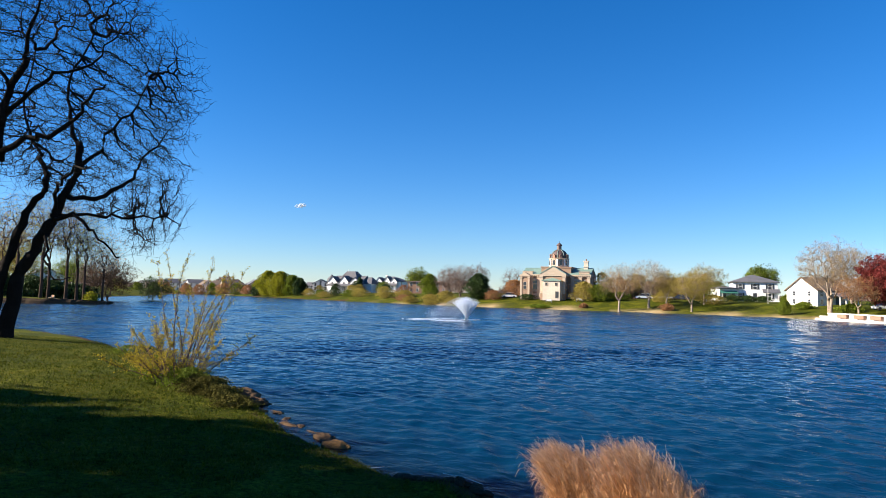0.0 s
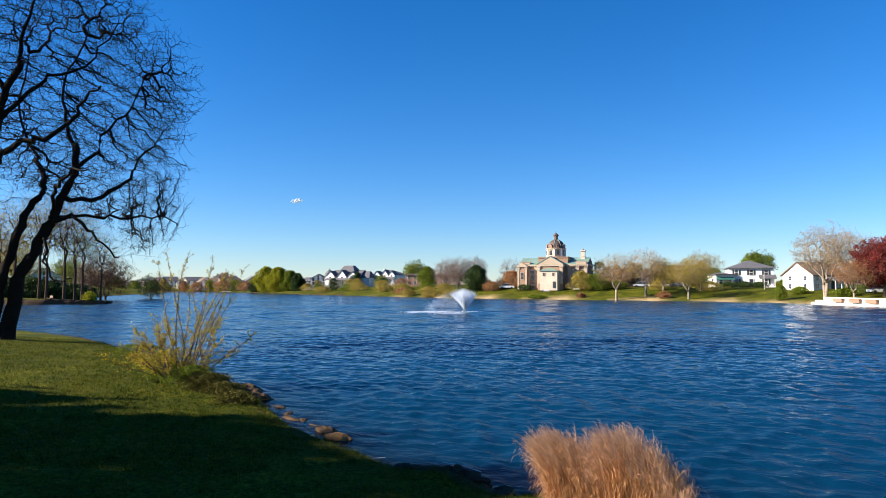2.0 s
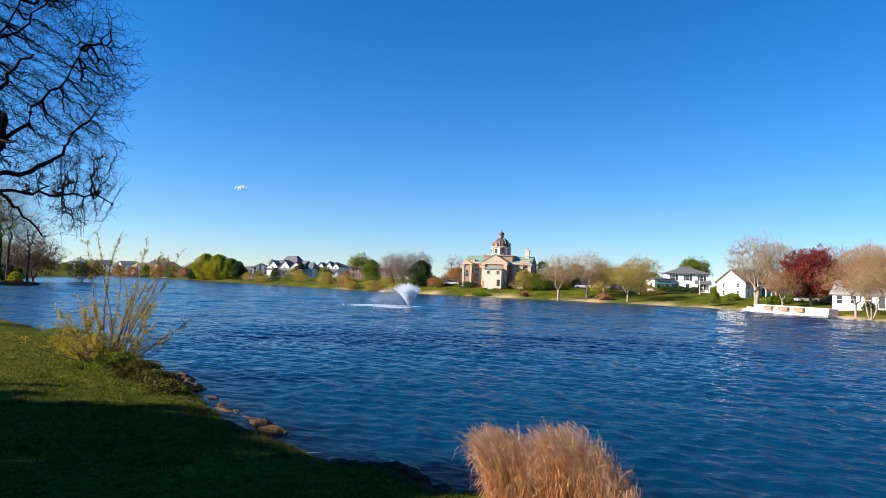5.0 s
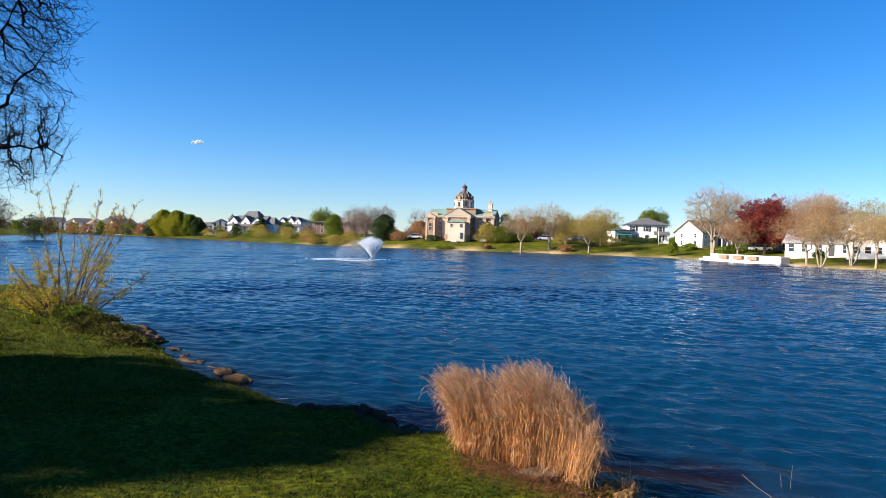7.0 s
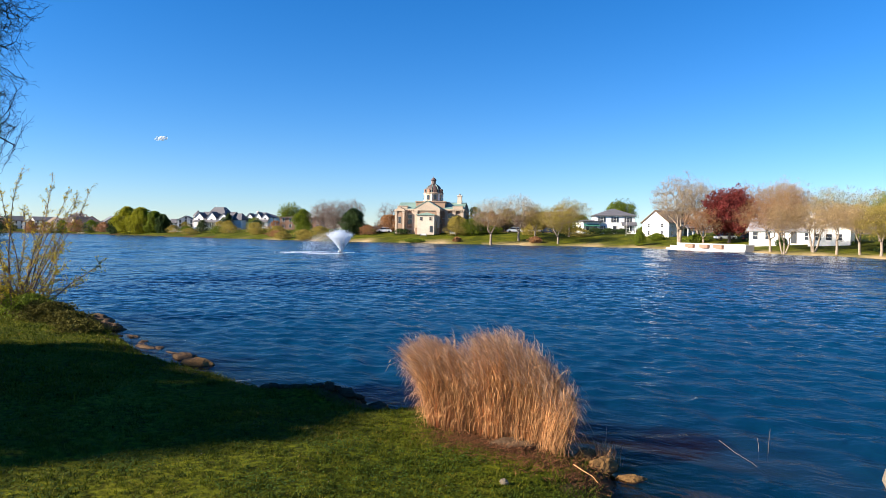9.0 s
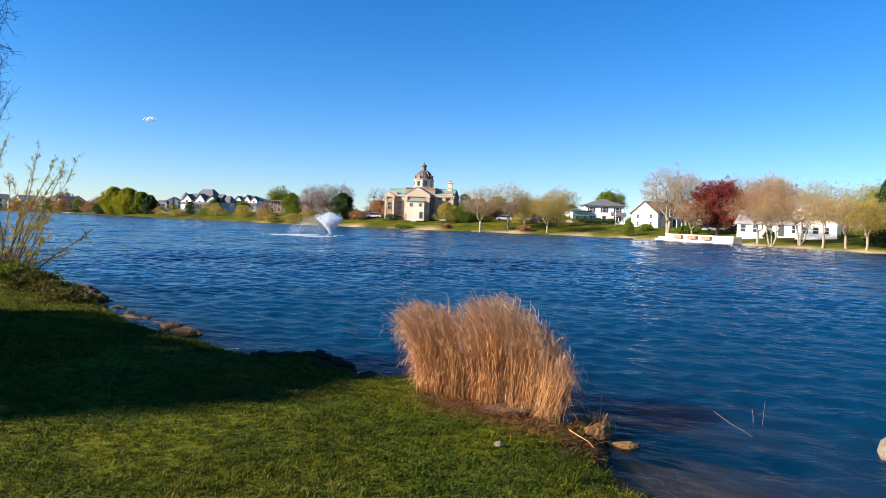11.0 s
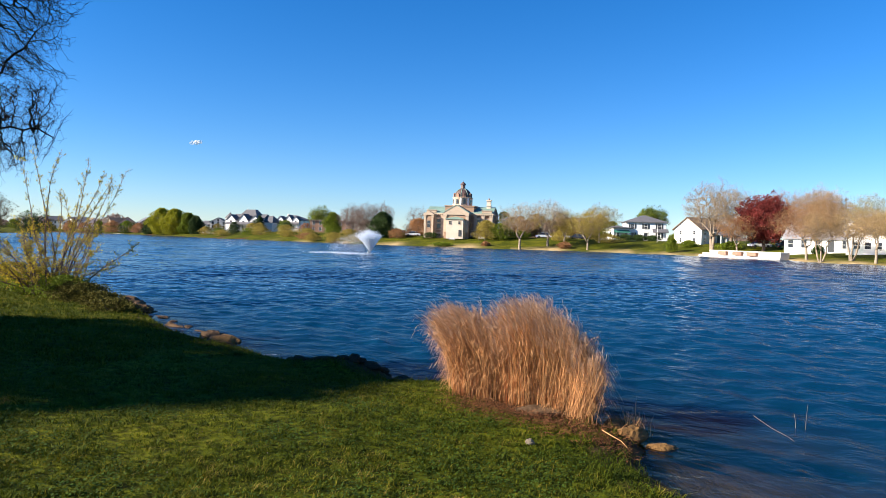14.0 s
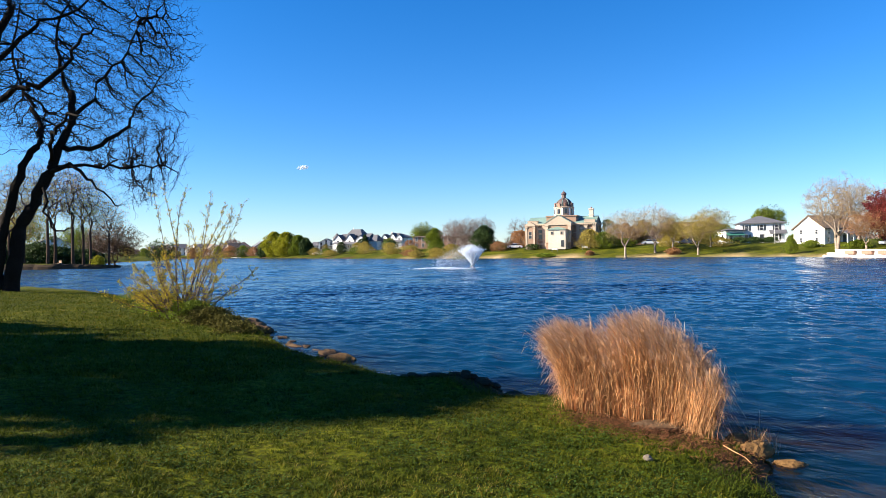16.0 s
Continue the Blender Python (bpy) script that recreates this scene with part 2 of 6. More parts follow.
def water_material():
    m = bpy.data.materials.new("lake_water")
    m.use_nodes = True
    n, l = m.node_tree.nodes, m.node_tree.links
    n.remove(n["Principled BSDF"])
    tc = n.new("ShaderNodeTexCoord")
    mp = n.new("ShaderNodeMapping")
    mp.vector_type = "TEXTURE"
    mp.inputs["Rotation"].default_value = (0, 0, radians(-28))
    mp.inputs["Scale"].default_value = (1.0, 0.62, 1)
    l.new(tc.outputs["Object"], mp.inputs["Vector"])
    heights = []
    chop = n.new("ShaderNodeAttribute")
    chop.attribute_name = "chop"
    for scale, detail, gain in ((0.13, 2.0, 4.0), (0.42, 3.0, 2.2), (1.2, 3.0, 0.45), (3.6, 3.0, 0.11)):
        t = n.new("ShaderNodeTexNoise")
        t.inputs["Scale"].default_value, t.inputs["Detail"].default_value = scale, detail
        t.inputs["Distortion"].default_value = 0.4
        l.new(mp.outputs[0], t.inputs["Vector"])
        g = n.new("ShaderNodeMath")
        g.operation = "MULTIPLY"
        g.inputs[1].default_value = gain
        l.new(t.outputs["Fac"], g.inputs[0])
        if scale < 1:
            far = n.new("ShaderNodeMath")
            far.operation = "MULTIPLY"
            l.new(g.outputs[0], far.inputs[0])
            l.new(chop.outputs["Fac"], far.inputs[1])
            g = far
        heights.append(g)
    s = heights[0]
    for g in heights[1:]:
        total = n.new("ShaderNodeMath")
        l.new(s.outputs[0], total.inputs[0])
        l.new(g.outputs[0], total.inputs[1])
        s = total
    bp = n.new("ShaderNodeBump")
    bp.inputs["Strength"].default_value, bp.inputs["Distance"].default_value = 1.0, 0.16
    l.new(s.outputs[0], bp.inputs["Height"])
    body = n.new("ShaderNodeBsdfDiffuse")
    body.inputs["Color"].default_value = (0.0010, 0.025, 0.062, 1)
    clear = n.new("ShaderNodeBsdfTransparent")
    clear.inputs["Color"].default_value = (0.58, 0.52, 0.24, 1)
    at = n.new("ShaderNodeAttribute")
    at.attribute_name = "shallow"
    mb = n.new("ShaderNodeMixShader")
    l.new(at.outputs["Fac"], mb.inputs[0])
    l.new(body.outputs[0], mb.inputs[1])
    l.new(clear.outputs[0], mb.inputs[2])
    gl = n.new("ShaderNodeBsdfGlossy")
    cm = n.new("ShaderNodeMapRange")
    cm.inputs["To Min"].default_value, cm.inputs["To Max"].default_value = 0.15, 0.15
    l.new(chop.outputs["Fac"], cm.inputs["Value"])
    l.new(cm.outputs[0], gl.inputs["Roughness"])
    fr = n.new("ShaderNodeFresnel")
    fr.inputs["IOR"].default_value = 1.33
    calm = n.new("ShaderNodeMapRange")
    calm.inputs["To Min"].default_value, calm.inputs["To Max"].default_value = 0.36, 1.0
    l.new(chop.outputs["Fac"], calm.inputs["Value"])
    gloss = n.new("ShaderNodeMath")
    gloss.operation = "MULTIPLY"
    l.new(fr.outputs[0], gloss.inputs[0])
    l.new(calm.outputs[0], gloss.inputs[1])
    for sock in (gl.inputs["Normal"], fr.inputs["Normal"], body.inputs["Normal"]):
        l.new(bp.outputs["Normal"], sock)
    mg = n.new("ShaderNodeMixShader")
    l.new(gloss.outputs[0], mg.inputs[0])
    l.new(mb.outputs[0], mg.inputs[1])
    l.new(gl.outputs[0], mg.inputs[2])
    l.new(mg.outputs[0], n["Material Output"].inputs["Surface"])
    return m


M["ground"], M["grass"], M["water"] = ground_material(), grass_material(), water_material()


# ---------------------------------------------------------------- building helpers
class Buf:
    """Vertices and faces of one mesh."""

    def __init__(self):
        self.v, self.f, self.lines, self.quads = [], [], [], []

    def twig(self, pts, r0, r1):
        """A thin three-sided twig, built with all the others at the end."""
        self.lines.append((pts, r0, r1))
        return self

    def add(self, verts, faces):
        k = len(self.v)
        self.v.extend(tuple(p) for p in verts)
        self.f.extend(tuple(i + k for i in f) for f in faces)
        return self

    def box(self, x0, x1, y0, y1, z0, z1, bevel=0.0):
        if not bevel:
            return self.add([(x, y, z) for z in (z0, z1) for x, y in ((x0, y0), (x1, y0), (x1, y1), (x0, y1))],
                            [(3, 2, 1, 0), (4, 5, 6, 7), (0, 1, 5, 4), (1, 2, 6, 5), (2, 3, 7, 6), (3, 0, 4, 7)])
        b = bevel
        ring = lambda a, z: [(x0 + a, y0, z), (x1 - a, y0, z), (x1, y0 + a, z), (x1, y1 - a, z), (x1 - a, y1, z), (x0 + a, y1, z), (x0, y1 - a, z), (x0, y0 + a, z)]
        inset = [(x0 + b, y0 + b), (x1 - b, y0 + b), (x1 - b, y0 + b), (x1 - b, y1 - b), (x1 - b, y1 - b), (x0 + b, y1 - b), (x0 + b, y1 - b), (x0 + b, y0 + b)]
        rings = [ring(b, z0), ring(b, z1 - b), [(x, y, z1) for x, y in inset]]
        return self.loft(rings, cap=True)

    def loft(self, rings, cap=True, closed=True):
        n = len(rings[0])
        verts = [p for r in rings for p in r]
        faces = []
        for i in range(len(rings) - 1):
            for j in range(n if closed else n - 1):
                a, b = i * n + j, i * n + (j + 1) % n
                faces.append((a, b, b + n, a + n))
        if cap:
            faces += [tuple(range(n))[::-1], tuple((len(rings) - 1) * n + j for j in range(n))]
        return self.add(verts, faces)

    def tube(self, pts, radii, sides=6):
        pts = [Vector(p) for p in pts]
        rings = []
        for i, p in enumerate(pts):
            d = (pts[min(i + 1, len(pts) - 1)] - pts[max(i - 1, 0)]).normalized()
            a = d.cross(Vector((0.31, 0.17, 0.93)))
            a = (a if a.length > 1e-3 else d.cross(Vector((1, 0, 0)))).normalized()
            b = d.cross(a)
            rings.append([tuple(p + (a * math.cos(k * math.tau / sides) + b * math.sin(k * math.tau / sides)) * radii[i]) for k in range(sides)])
        return self.loft(rings, cap=sides > 3)

    def lathe(self, profile, sides=24, cx=0.0, cy=0.0):
        return self.loft([[(cx + r * math.cos(k * math.tau / sides), cy + r * math.sin(k * math.tau / sides), z) for k in range(sides)] for r, z in profile], cap=True)

    def mesh(self, name, material, smooth=False):
        me = bpy.data.meshes.new(name)
        if self.lines or self.quads:
            bulk_mesh(me, self)
        else:
            me.from_pydata(self.v, [], self.f)
        me.materials.append(material)
        if smooth:
            me.polygons.foreach_set("use_smooth", [True] * len(me.polygons))
        me.update()
        return me


def bulk_mesh(me, buf):
    """Fills a mesh with all twigs and leaf quads of a buffer at once."""
    vs, fs, k = [], [], 0
    for n in sorted({len(q[0]) for q in buf.lines}):
        group = [q for q in buf.lines if len(q[0]) == n]
        p = np.array([[tuple(v) for v in q[0]] for q in group])
        r = np.array([q[1] for q in group])[:, None] + (np.array([q[2] - q[1] for q in group])[:, None] * np.linspace(0, 1, n) ** 0.8)
        d = np.gradient(p, axis=1)
        d /= np.linalg.norm(d, axis=2, keepdims=True) + 1e-9
        a = np.cross(d, np.array([0.31, 0.17, 0.93]))
        a /= np.linalg.norm(a, axis=2, keepdims=True) + 1e-9
        b = np.cross(d, a)
        ring = np.stack([p + (a * math.cos(t) + b * math.sin(t)) * r[..., None] for t in (0, math.tau / 3, 2 * math.tau / 3)], 2)
        m = len(group)
        vs.append(ring.reshape(-1, 3))
        base = k + np.arange(m)[:, None, None] * n * 3 + np.arange(n - 1)[None, :, None] * 3
        j = np.arange(3)[None, None, :]
        j2 = (j + 1) % 3
        fs.append(np.stack([base + j, base + j2, base + j2 + 3, base + j + 3], -1).reshape(-1, 4))
        k += m * n * 3
    for q in buf.quads:
        m = len(q)
        vs.append(q.reshape(-1, 3))
        fs.append(k + np.arange(m * 4).reshape(-1, 4))
        k += m * 4
    v, f = np.concatenate(vs), np.concatenate(fs)
    me.vertices.add(len(v))
    me.vertices.foreach_set("co", v.ravel())
    me.loops.add(f.size)
    me.loops.foreach_set("vertex_index", f.ravel().astype(np.int32))
    me.polygons.add(len(f))
    me.polygons.foreach_set("loop_start", (np.arange(len(f)) * 4).astype(np.int32))
    me.update(calc_edges=True)


def part(name, buf, material, parent=None, label="", smooth=False, at=None):
    ob = new(name, buf.mesh(name, material, smooth))
    if parent is not None:
        ob.parent = parent
    if at is not None:
        ob.matrix_basis = at
    return tagged(ob, label) if label else ob


def thing(name, label, category, at, group="", kind=""):
    ob = new(name)
    ob.matrix_basis = at
    return tagged(ob, label, category, group, kind)


def smooth_step(a, b, x):
    t = np.clip((x - a) / (b - a), 0, 1)
    return t * t * (3 - 2 * t)


# ---------------------------------------------------------------- terrain
NEAR_BANK = [(70, -32), (45, -20), (20, -3), (8, 2.2), (4, 3.6), (2.7, 5.2), (2.1, 6.4), (1.95, 7.3), (2.15, 8.1), (2.0, 8.9), (1.5, 9.8), (0.5, 10.9),
             (-0.2, 11.05), (-0.8, 11.1), (-1.3, 11.75), (-2.1, 12.15), (-3.0, 12.45), (-4.8, 14.1), (-6.3, 15.7), (-8.5, 18.9), (-11.3, 22.0), (-16.3, 27.6), (-22.3, 33), (-30, 40), (-38, 45)]
LEFT_BANK = [(-60, 51), (-90, 60), (-118, 78), (-124, 96), (-108, 107), (-92, 111), (-83, 117), (-93, 122), (-112, 134), (-126, 160), (-140, 195), (-158, 240), (-180, 290), (-215, 340)]
FAR_BANK = [(-205, 352), (-163, 322), (-130, 292), (-105, 262), (-80, 234), (-55, 211), (-30, 191), (-15, 182), (0, 175), (15, 169), (32, 161), (43, 153), (49.5, 145),
            (56.5, 117), (62, 100), (68, 85), (78, 60), (90, 30), (96, 0)]
LAKE = np.array(NEAR_BANK + LEFT_BANK + FAR_BANK, float)


def shore_distance(x, y):
    """Metres to the waterline: positive on land, negative over water."""
    p = np.stack([np.ravel(x), np.ravel(y)], 1)
    best = np.full(len(p), 1e18)
    inside = np.zeros(len(p), bool)
    for a, b in zip(LAKE, np.roll(LAKE, -1, 0)):
        d = b - a
        t = np.clip(((p - a) @ d) / (d @ d), 0, 1)
        best = np.minimum(best, ((p - a - t[:, None] * d) ** 2).sum(1))
        cross = (a[1] > p[:, 1]) != (b[1] > p[:, 1])
        with np.errstate(divide="ignore", invalid="ignore"):
            inside ^= cross & (p[:, 0] < (b[0] - a[0]) * (p[:, 1] - a[1]) / (b[1] - a[1]) + a[0])
    return (np.where(inside, -1, 1) * np.sqrt(best)).reshape(np.shape(x))


def wobble(x, y):
    return 0.5 * np.sin(1.9 * x + 0.7 * y) + 0.3 * np.sin(3.7 * y - 2.3 * x + 1) + 0.25 * np.sin(6.1 * x + 5.3 * y + 2)


def land_height(x, y, s=None):
    x, y = np.asarray(x, float), np.asarray(y, float)
    s = shore_distance(x, y) if s is None else s
    s = s + 0.16 * wobble(x, y)
    far = smooth_step(55, 110, y) * smooth_step(-130, -60, x)
    left = smooth_step(60, 100, y) * (1 - smooth_step(-130, -60, x))
    own = 0.22 * (1 - np.exp(-np.maximum(s, 0) / 0.35)) + 0.40 * smooth_step(0, 9, s) + 0.25 * smooth_step(8, 40, s) + 0.015 * wobble(x * 1.3, y * 1.1) * smooth_step(0, 3, s)
    own = own + 0.16 * np.exp(-((x + 1.6) / 0.85) ** 2 - ((y - 11.5) / 0.40) ** 2)
    over = 0.35 * (1 - np.exp(-np.maximum(s, 0) / 0.6)) + 2.7 * smooth_step(0, 24, s) + 0.9 * smooth_step(30, 90, s)
    side = 0.85 * (1 - np.exp(-np.maximum(s, 0) / 0.5)) + 2.2 * smooth_step(15, 80, s)
    over = over * (1 - 0.3 * smooth_step(100, 60, y) - 0.25 * smooth_step(55, 75, x) * (1 - smooth_step(140, 170, y)))
    land = own * (1 - far) * (1 - left) + over * far + side * left
    bed = -1.6 * (1 - np.exp(np.minimum(s, 0) / 5.0))
    return np.where(s > 0, land, bed)


def lines(lo, hi, step, grow, a, b):
    """Grid lines at the given step between lo and hi, growing wider towards a and b."""
    mid = list(np.arange(lo, hi, step))
    up, d = [hi], step
    while up[-1] < b:
        d = d * grow
        up.append(up[-1] + d)
    down, d = [lo], step
    while down[-1] > a:
        d = d * grow
        down.append(down[-1] - d)
    return np.array(down[:0:-1] + mid + up)


def sheet(name, xs, ys, z, material, keep=None, attributes=()):
    nx, ny = len(xs), len(ys)
    gx, gy = np.meshgrid(xs, ys)
    verts = np.stack([gx.ravel(), gy.ravel(), z.ravel()], 1)
    i = (np.arange(ny - 1)[:, None] * nx + np.arange(nx - 1)).ravel()
    faces = np.stack([i, i + 1, i + nx + 1, i + nx], 1)
    if keep is not None:
        k = keep.ravel()
        faces = faces[k[faces].any(1)]
        used = np.unique(faces)
        remap = np.zeros(len(verts), int)
        remap[used] = np.arange(len(used))
        verts, faces = verts[used], remap[faces]
        attributes = [(a, v.ravel()[used]) for a, v in attributes]
    me = bpy.data.meshes.new(name)
    me.from_pydata(verts.tolist(), [], faces.tolist())
    me.materials.append(material)
    me.polygons.foreach_set("use_smooth", [True] * len(me.polygons))
    for a, v in attributes:
        at = me.attributes.new(a, "FLOAT", "POINT")
        at.data.foreach_set("value", np.ascontiguousarray(v.ravel(), dtype=np.float32))
    return new(name, me)


def mud_amount(x, y):
    """How bare and muddy the near bank is, 0 to 1: a strip by the waterline and the trodden place before the reeds."""
    u = np.clip((x + 3.3) / 2.7, 0, 1)
    strip = np.exp(-(((y - (12.35 - 1.15 * u)) / (0.35 + 0.35 * u)) ** 2)) * smooth_step(-3.6, -2.6, x) * (1 - smooth_step(-0.7, -0.2, x))
    return np.maximum(strip, 0.8 * np.exp(-(((x - 1.0) / 0.95) ** 2 + ((y - 8.75 + 0.6 * (x - 1.0)) / 0.45) ** 2)))


gxs = lines(-16, 6, 0.2, 1.06, -4000, 4000)
gys = lines(1, 22, 0.2, 1.06, -2500, 4500)
GX, GY = np.meshgrid(gxs, gys)
GS = shore_distance(GX, GY)
GZ = land_height(GX, GY, GS)
near_zone = 1 - smooth_step(50, 90, GY)
ground = sheet("ground", gxs, gys, GZ, M["ground"], attributes=[
    ("soil", np.maximum(np.exp(-np.maximum(GS, 0) / 0.55), mud_amount(GX, GY)) * np.maximum(near_zone, 1 - smooth_step(-75, -60, GX))),
    ("sand", np.where(GS > -4, np.exp(-np.maximum(GS - 0.8, 0) / 0.7), 0.0) * (1 - near_zone) * smooth_step(-70, -30, GX) + 0.85 * near_zone * smooth_step(1.2, 2.4, GX) * smooth_step(-0.05, -0.4, GS) * (GY < 14))])
tagged(ground, "mown spring lawn running down to a muddy lake shore", "ground", kind="structure")

wxs = lines(-15, 16, 0.125, 1.03, -260, 130)
wys = lines(4.5, 46, 0.125, 1.03, -60, 380)
WX, WY = np.meshgrid(wxs, wys)
WS = shore_distance(WX, WY)
cell = np.maximum(np.gradient(wxs)[None, :] + 0 * WX, np.gradient(wys)[:, None] + 0 * WX)
rng = np.random.default_rng(4)
WZ = np.zeros_like(WX)
for k in range(44):
    lam = 0.30 * 1.044 ** k
    ang = radians(228) + rng.normal(0, 0.80)
    amp = 0.0086 * lam ** 0.65 * math.exp(-0.9 * max(lam - 0.8, 0)) * np.clip((lam / cell - 2.5) / 2.5, 0, 1)
    bent = 0.5 * np.sin(WX * 0.21 + k) + 0.5 * np.sin(WY * 0.17 + 2.3 * k)
    ph = math.tau / lam * (WX * math.cos(ang) + WY * math.sin(ang)) + rng.uniform(0, math.tau) + bent
    group = 0.65 + 0.55 * np.sin(WX * 0.33 + WY * 0.11 + 1.7 * k) * np.sin(WY * 0.29 - WX * 0.07 + 2.9 * k)
    WZ += amp * group * (np.cos(ph) + 0.25 * np.cos(2 * ph))
for k in range(30):
    # farther out, waves as fine as the sheet carries
    lam = 1.5 * 1.085 ** k
    ang = radians(228) + rng.normal(0, 0.75)
    amp = 0.030 * lam * np.clip((lam / cell - 3) / 1.5, 0, 1) * np.clip((11 - lam / cell) / 4, 0, 1)
    WZ += amp / math.tau * np.cos(math.tau / lam * (WX * math.cos(ang) + WY * math.sin(ang)) + rng.uniform(0, math.tau) + np.sin(WX * 0.11 + k) + np.sin(WY * 0.13 + 2 * k))
WZ -= WZ[WS < -1].mean()
WZ *= smooth_step(-0.2, -2.5, WS) * 0.8 + 0.2
water = sheet("water", wxs, wys, WZ, M["water"], keep=WS < 1.2, attributes=[("chop", smooth_step(8, 38, np.hypot(WX, WY))), ("shallow", np.exp(np.minimum(WS, 0) / (1.3 + 0.9 * smooth_step(1.5, 2.5, WX))) * 0.97 * (WY < 40))])
tagged(water, "wind-rippled deep blue lake water", "lake", kind="structure")


def grid_at(grid, x, y):
    """Value of a ground grid at one place."""
    i = int(min(max(np.searchsorted(gxs, x) - 1, 0), len(gxs) - 2))
    j = int(min(max(np.searchsorted(gys, y) - 1, 0), len(gys) - 2))
    u, v = (x - gxs[i]) / (gxs[i + 1] - gxs[i]), (y - gys[j]) / (gys[j + 1] - gys[j])
    return float((grid[j, i] * (1 - u) + grid[j, i + 1] * u) * (1 - v) + (grid[j + 1, i] * (1 - u) + grid[j + 1, i + 1] * u) * v)


def GROUND(x, y):
    return grid_at(GZ, x, y)


# ---------------------------------------------------------------- trees
def bend(rnd, p, d, length, n, wander, lift):
    """A wandering line of n steps from p along d."""
    pts, d = [Vector(p)], Vector(d).normalized()
    for _ in range(n):
        d = (d + Vector((rnd.gauss(0, wander), rnd.gauss(0, wander), rnd.gauss(0, wander) + lift))).normalized()
        pts.append(pts[-1] + d * (length / n))
    return pts


def along(pts, t):
    k = t * (len(pts) - 1)
    i = min(int(k), len(pts) - 2)
    return pts[i].lerp(pts[i + 1], k - i), (pts[i + 1] - pts[i]).normalized()


def leaf_cloud(rnd, tips, size, per_tip, spread):
    """Small bent leaves scattered round the twig ends."""
    r = np.random.default_rng(rnd.randrange(10 ** 6))
    p = np.repeat(np.array([tuple(t) for t in tips]), per_tip, 0)
    p = p + r.normal(0, 1, p.shape) * np.array([spread, spread, spread * 0.8])
    a, c = r.normal(0, 1, p.shape), r.normal(0, 1, p.shape)
    a /= np.linalg.norm(a, axis=1, keepdims=True)
    b = np.cross(a, c)
    b /= np.linalg.norm(b, axis=1, keepdims=True)
    s = size * r.uniform(0.6, 1.4, (len(p), 1))
    n = np.cross(a, b) * s * 0.25
    buf = Buf()
    buf.quads.append(np.stack([p - a * s, p - b * s * 0.6 + n, p + a * s, p + b * s * 0.6 + n], 1))
    return buf


def crown_points(r, n, radius, height, low, seed, core=0.45, lean=(0, 0)):
    """Twig ends filling an uneven dome."""
    d = r.normal(0, 1, (n, 3))
    d /= np.linalg.norm(d, axis=1, keepdims=True)
    a = np.arctan2(d[:, 1], d[:, 0])
    lump = 1 + 0.12 * np.sin(3 * a + seed) + 0.10 * np.sin(5 * a + 4 * d[:, 2] + 2 * seed) + 0.08 * np.sin(9 * a - 7 * d[:, 2] + seed)
    q = r.random(n) ** core * lump
    z = d[:, 2] * q
    z = np.where(z < 0, z * 0.85, z)
    c = height * (1 + low) / 2
    return np.stack([d[:, 0] * q * radius + lean[0] * c, d[:, 1] * q * radius + lean[1] * c, z * height * (1 - low) / 2 + c], 1)


def reach(r, limbs, twigs, p, ends, thin, kink, thick_from=30, grade=0.42):
    """Grows branches from p that split again and again until each twig end is met."""
    todo = [(np.asarray(p, float), ends)]
    while todo:
        p, t = todo.pop()
        m = len(t)
        if m == 1:
            groups = [t]
        else:
            ax = int(t.var(0).argmax())
            order = t[:, ax].argsort()
            cut = min(max(int(m * r.uniform(0.32, 0.68)), 1), m - 1)
            groups = [t[order[:cut]], t[order[cut:]]]
        for g in groups:
            k = len(g)
            c = g.mean(0)
            e = g[0] if k == 1 else p + (c - p) * r.uniform(0.38, 0.58)
            ln = float(np.linalg.norm(e - p)) + 1e-6
            if k > 1:
                e = e + r.normal(0, kink * 0.5, 3) * ln
            mid = (p + e) / 2 + r.normal(0, kink, 3) * ln
            r0, r1 = thin * k ** grade, thin * max(k / 2, 0.4) ** grade
            if k >= thick_from:
                q1, q2 = p + (mid - p) * 0.5 + r.normal(0, kink * 0.3, 3) * ln, mid + (e - mid) * 0.5 + r.normal(0, kink * 0.3, 3) * ln
                limbs.tube([p, q1, mid, q2, e], [r0, r0 * 0.95, (r0 + r1) / 2, r1, r1], 6 if k > 90 else 5)
            else:
                twigs.twig([p, mid, e], r0, r1)
            if k > 1:
                todo.append((e, g))


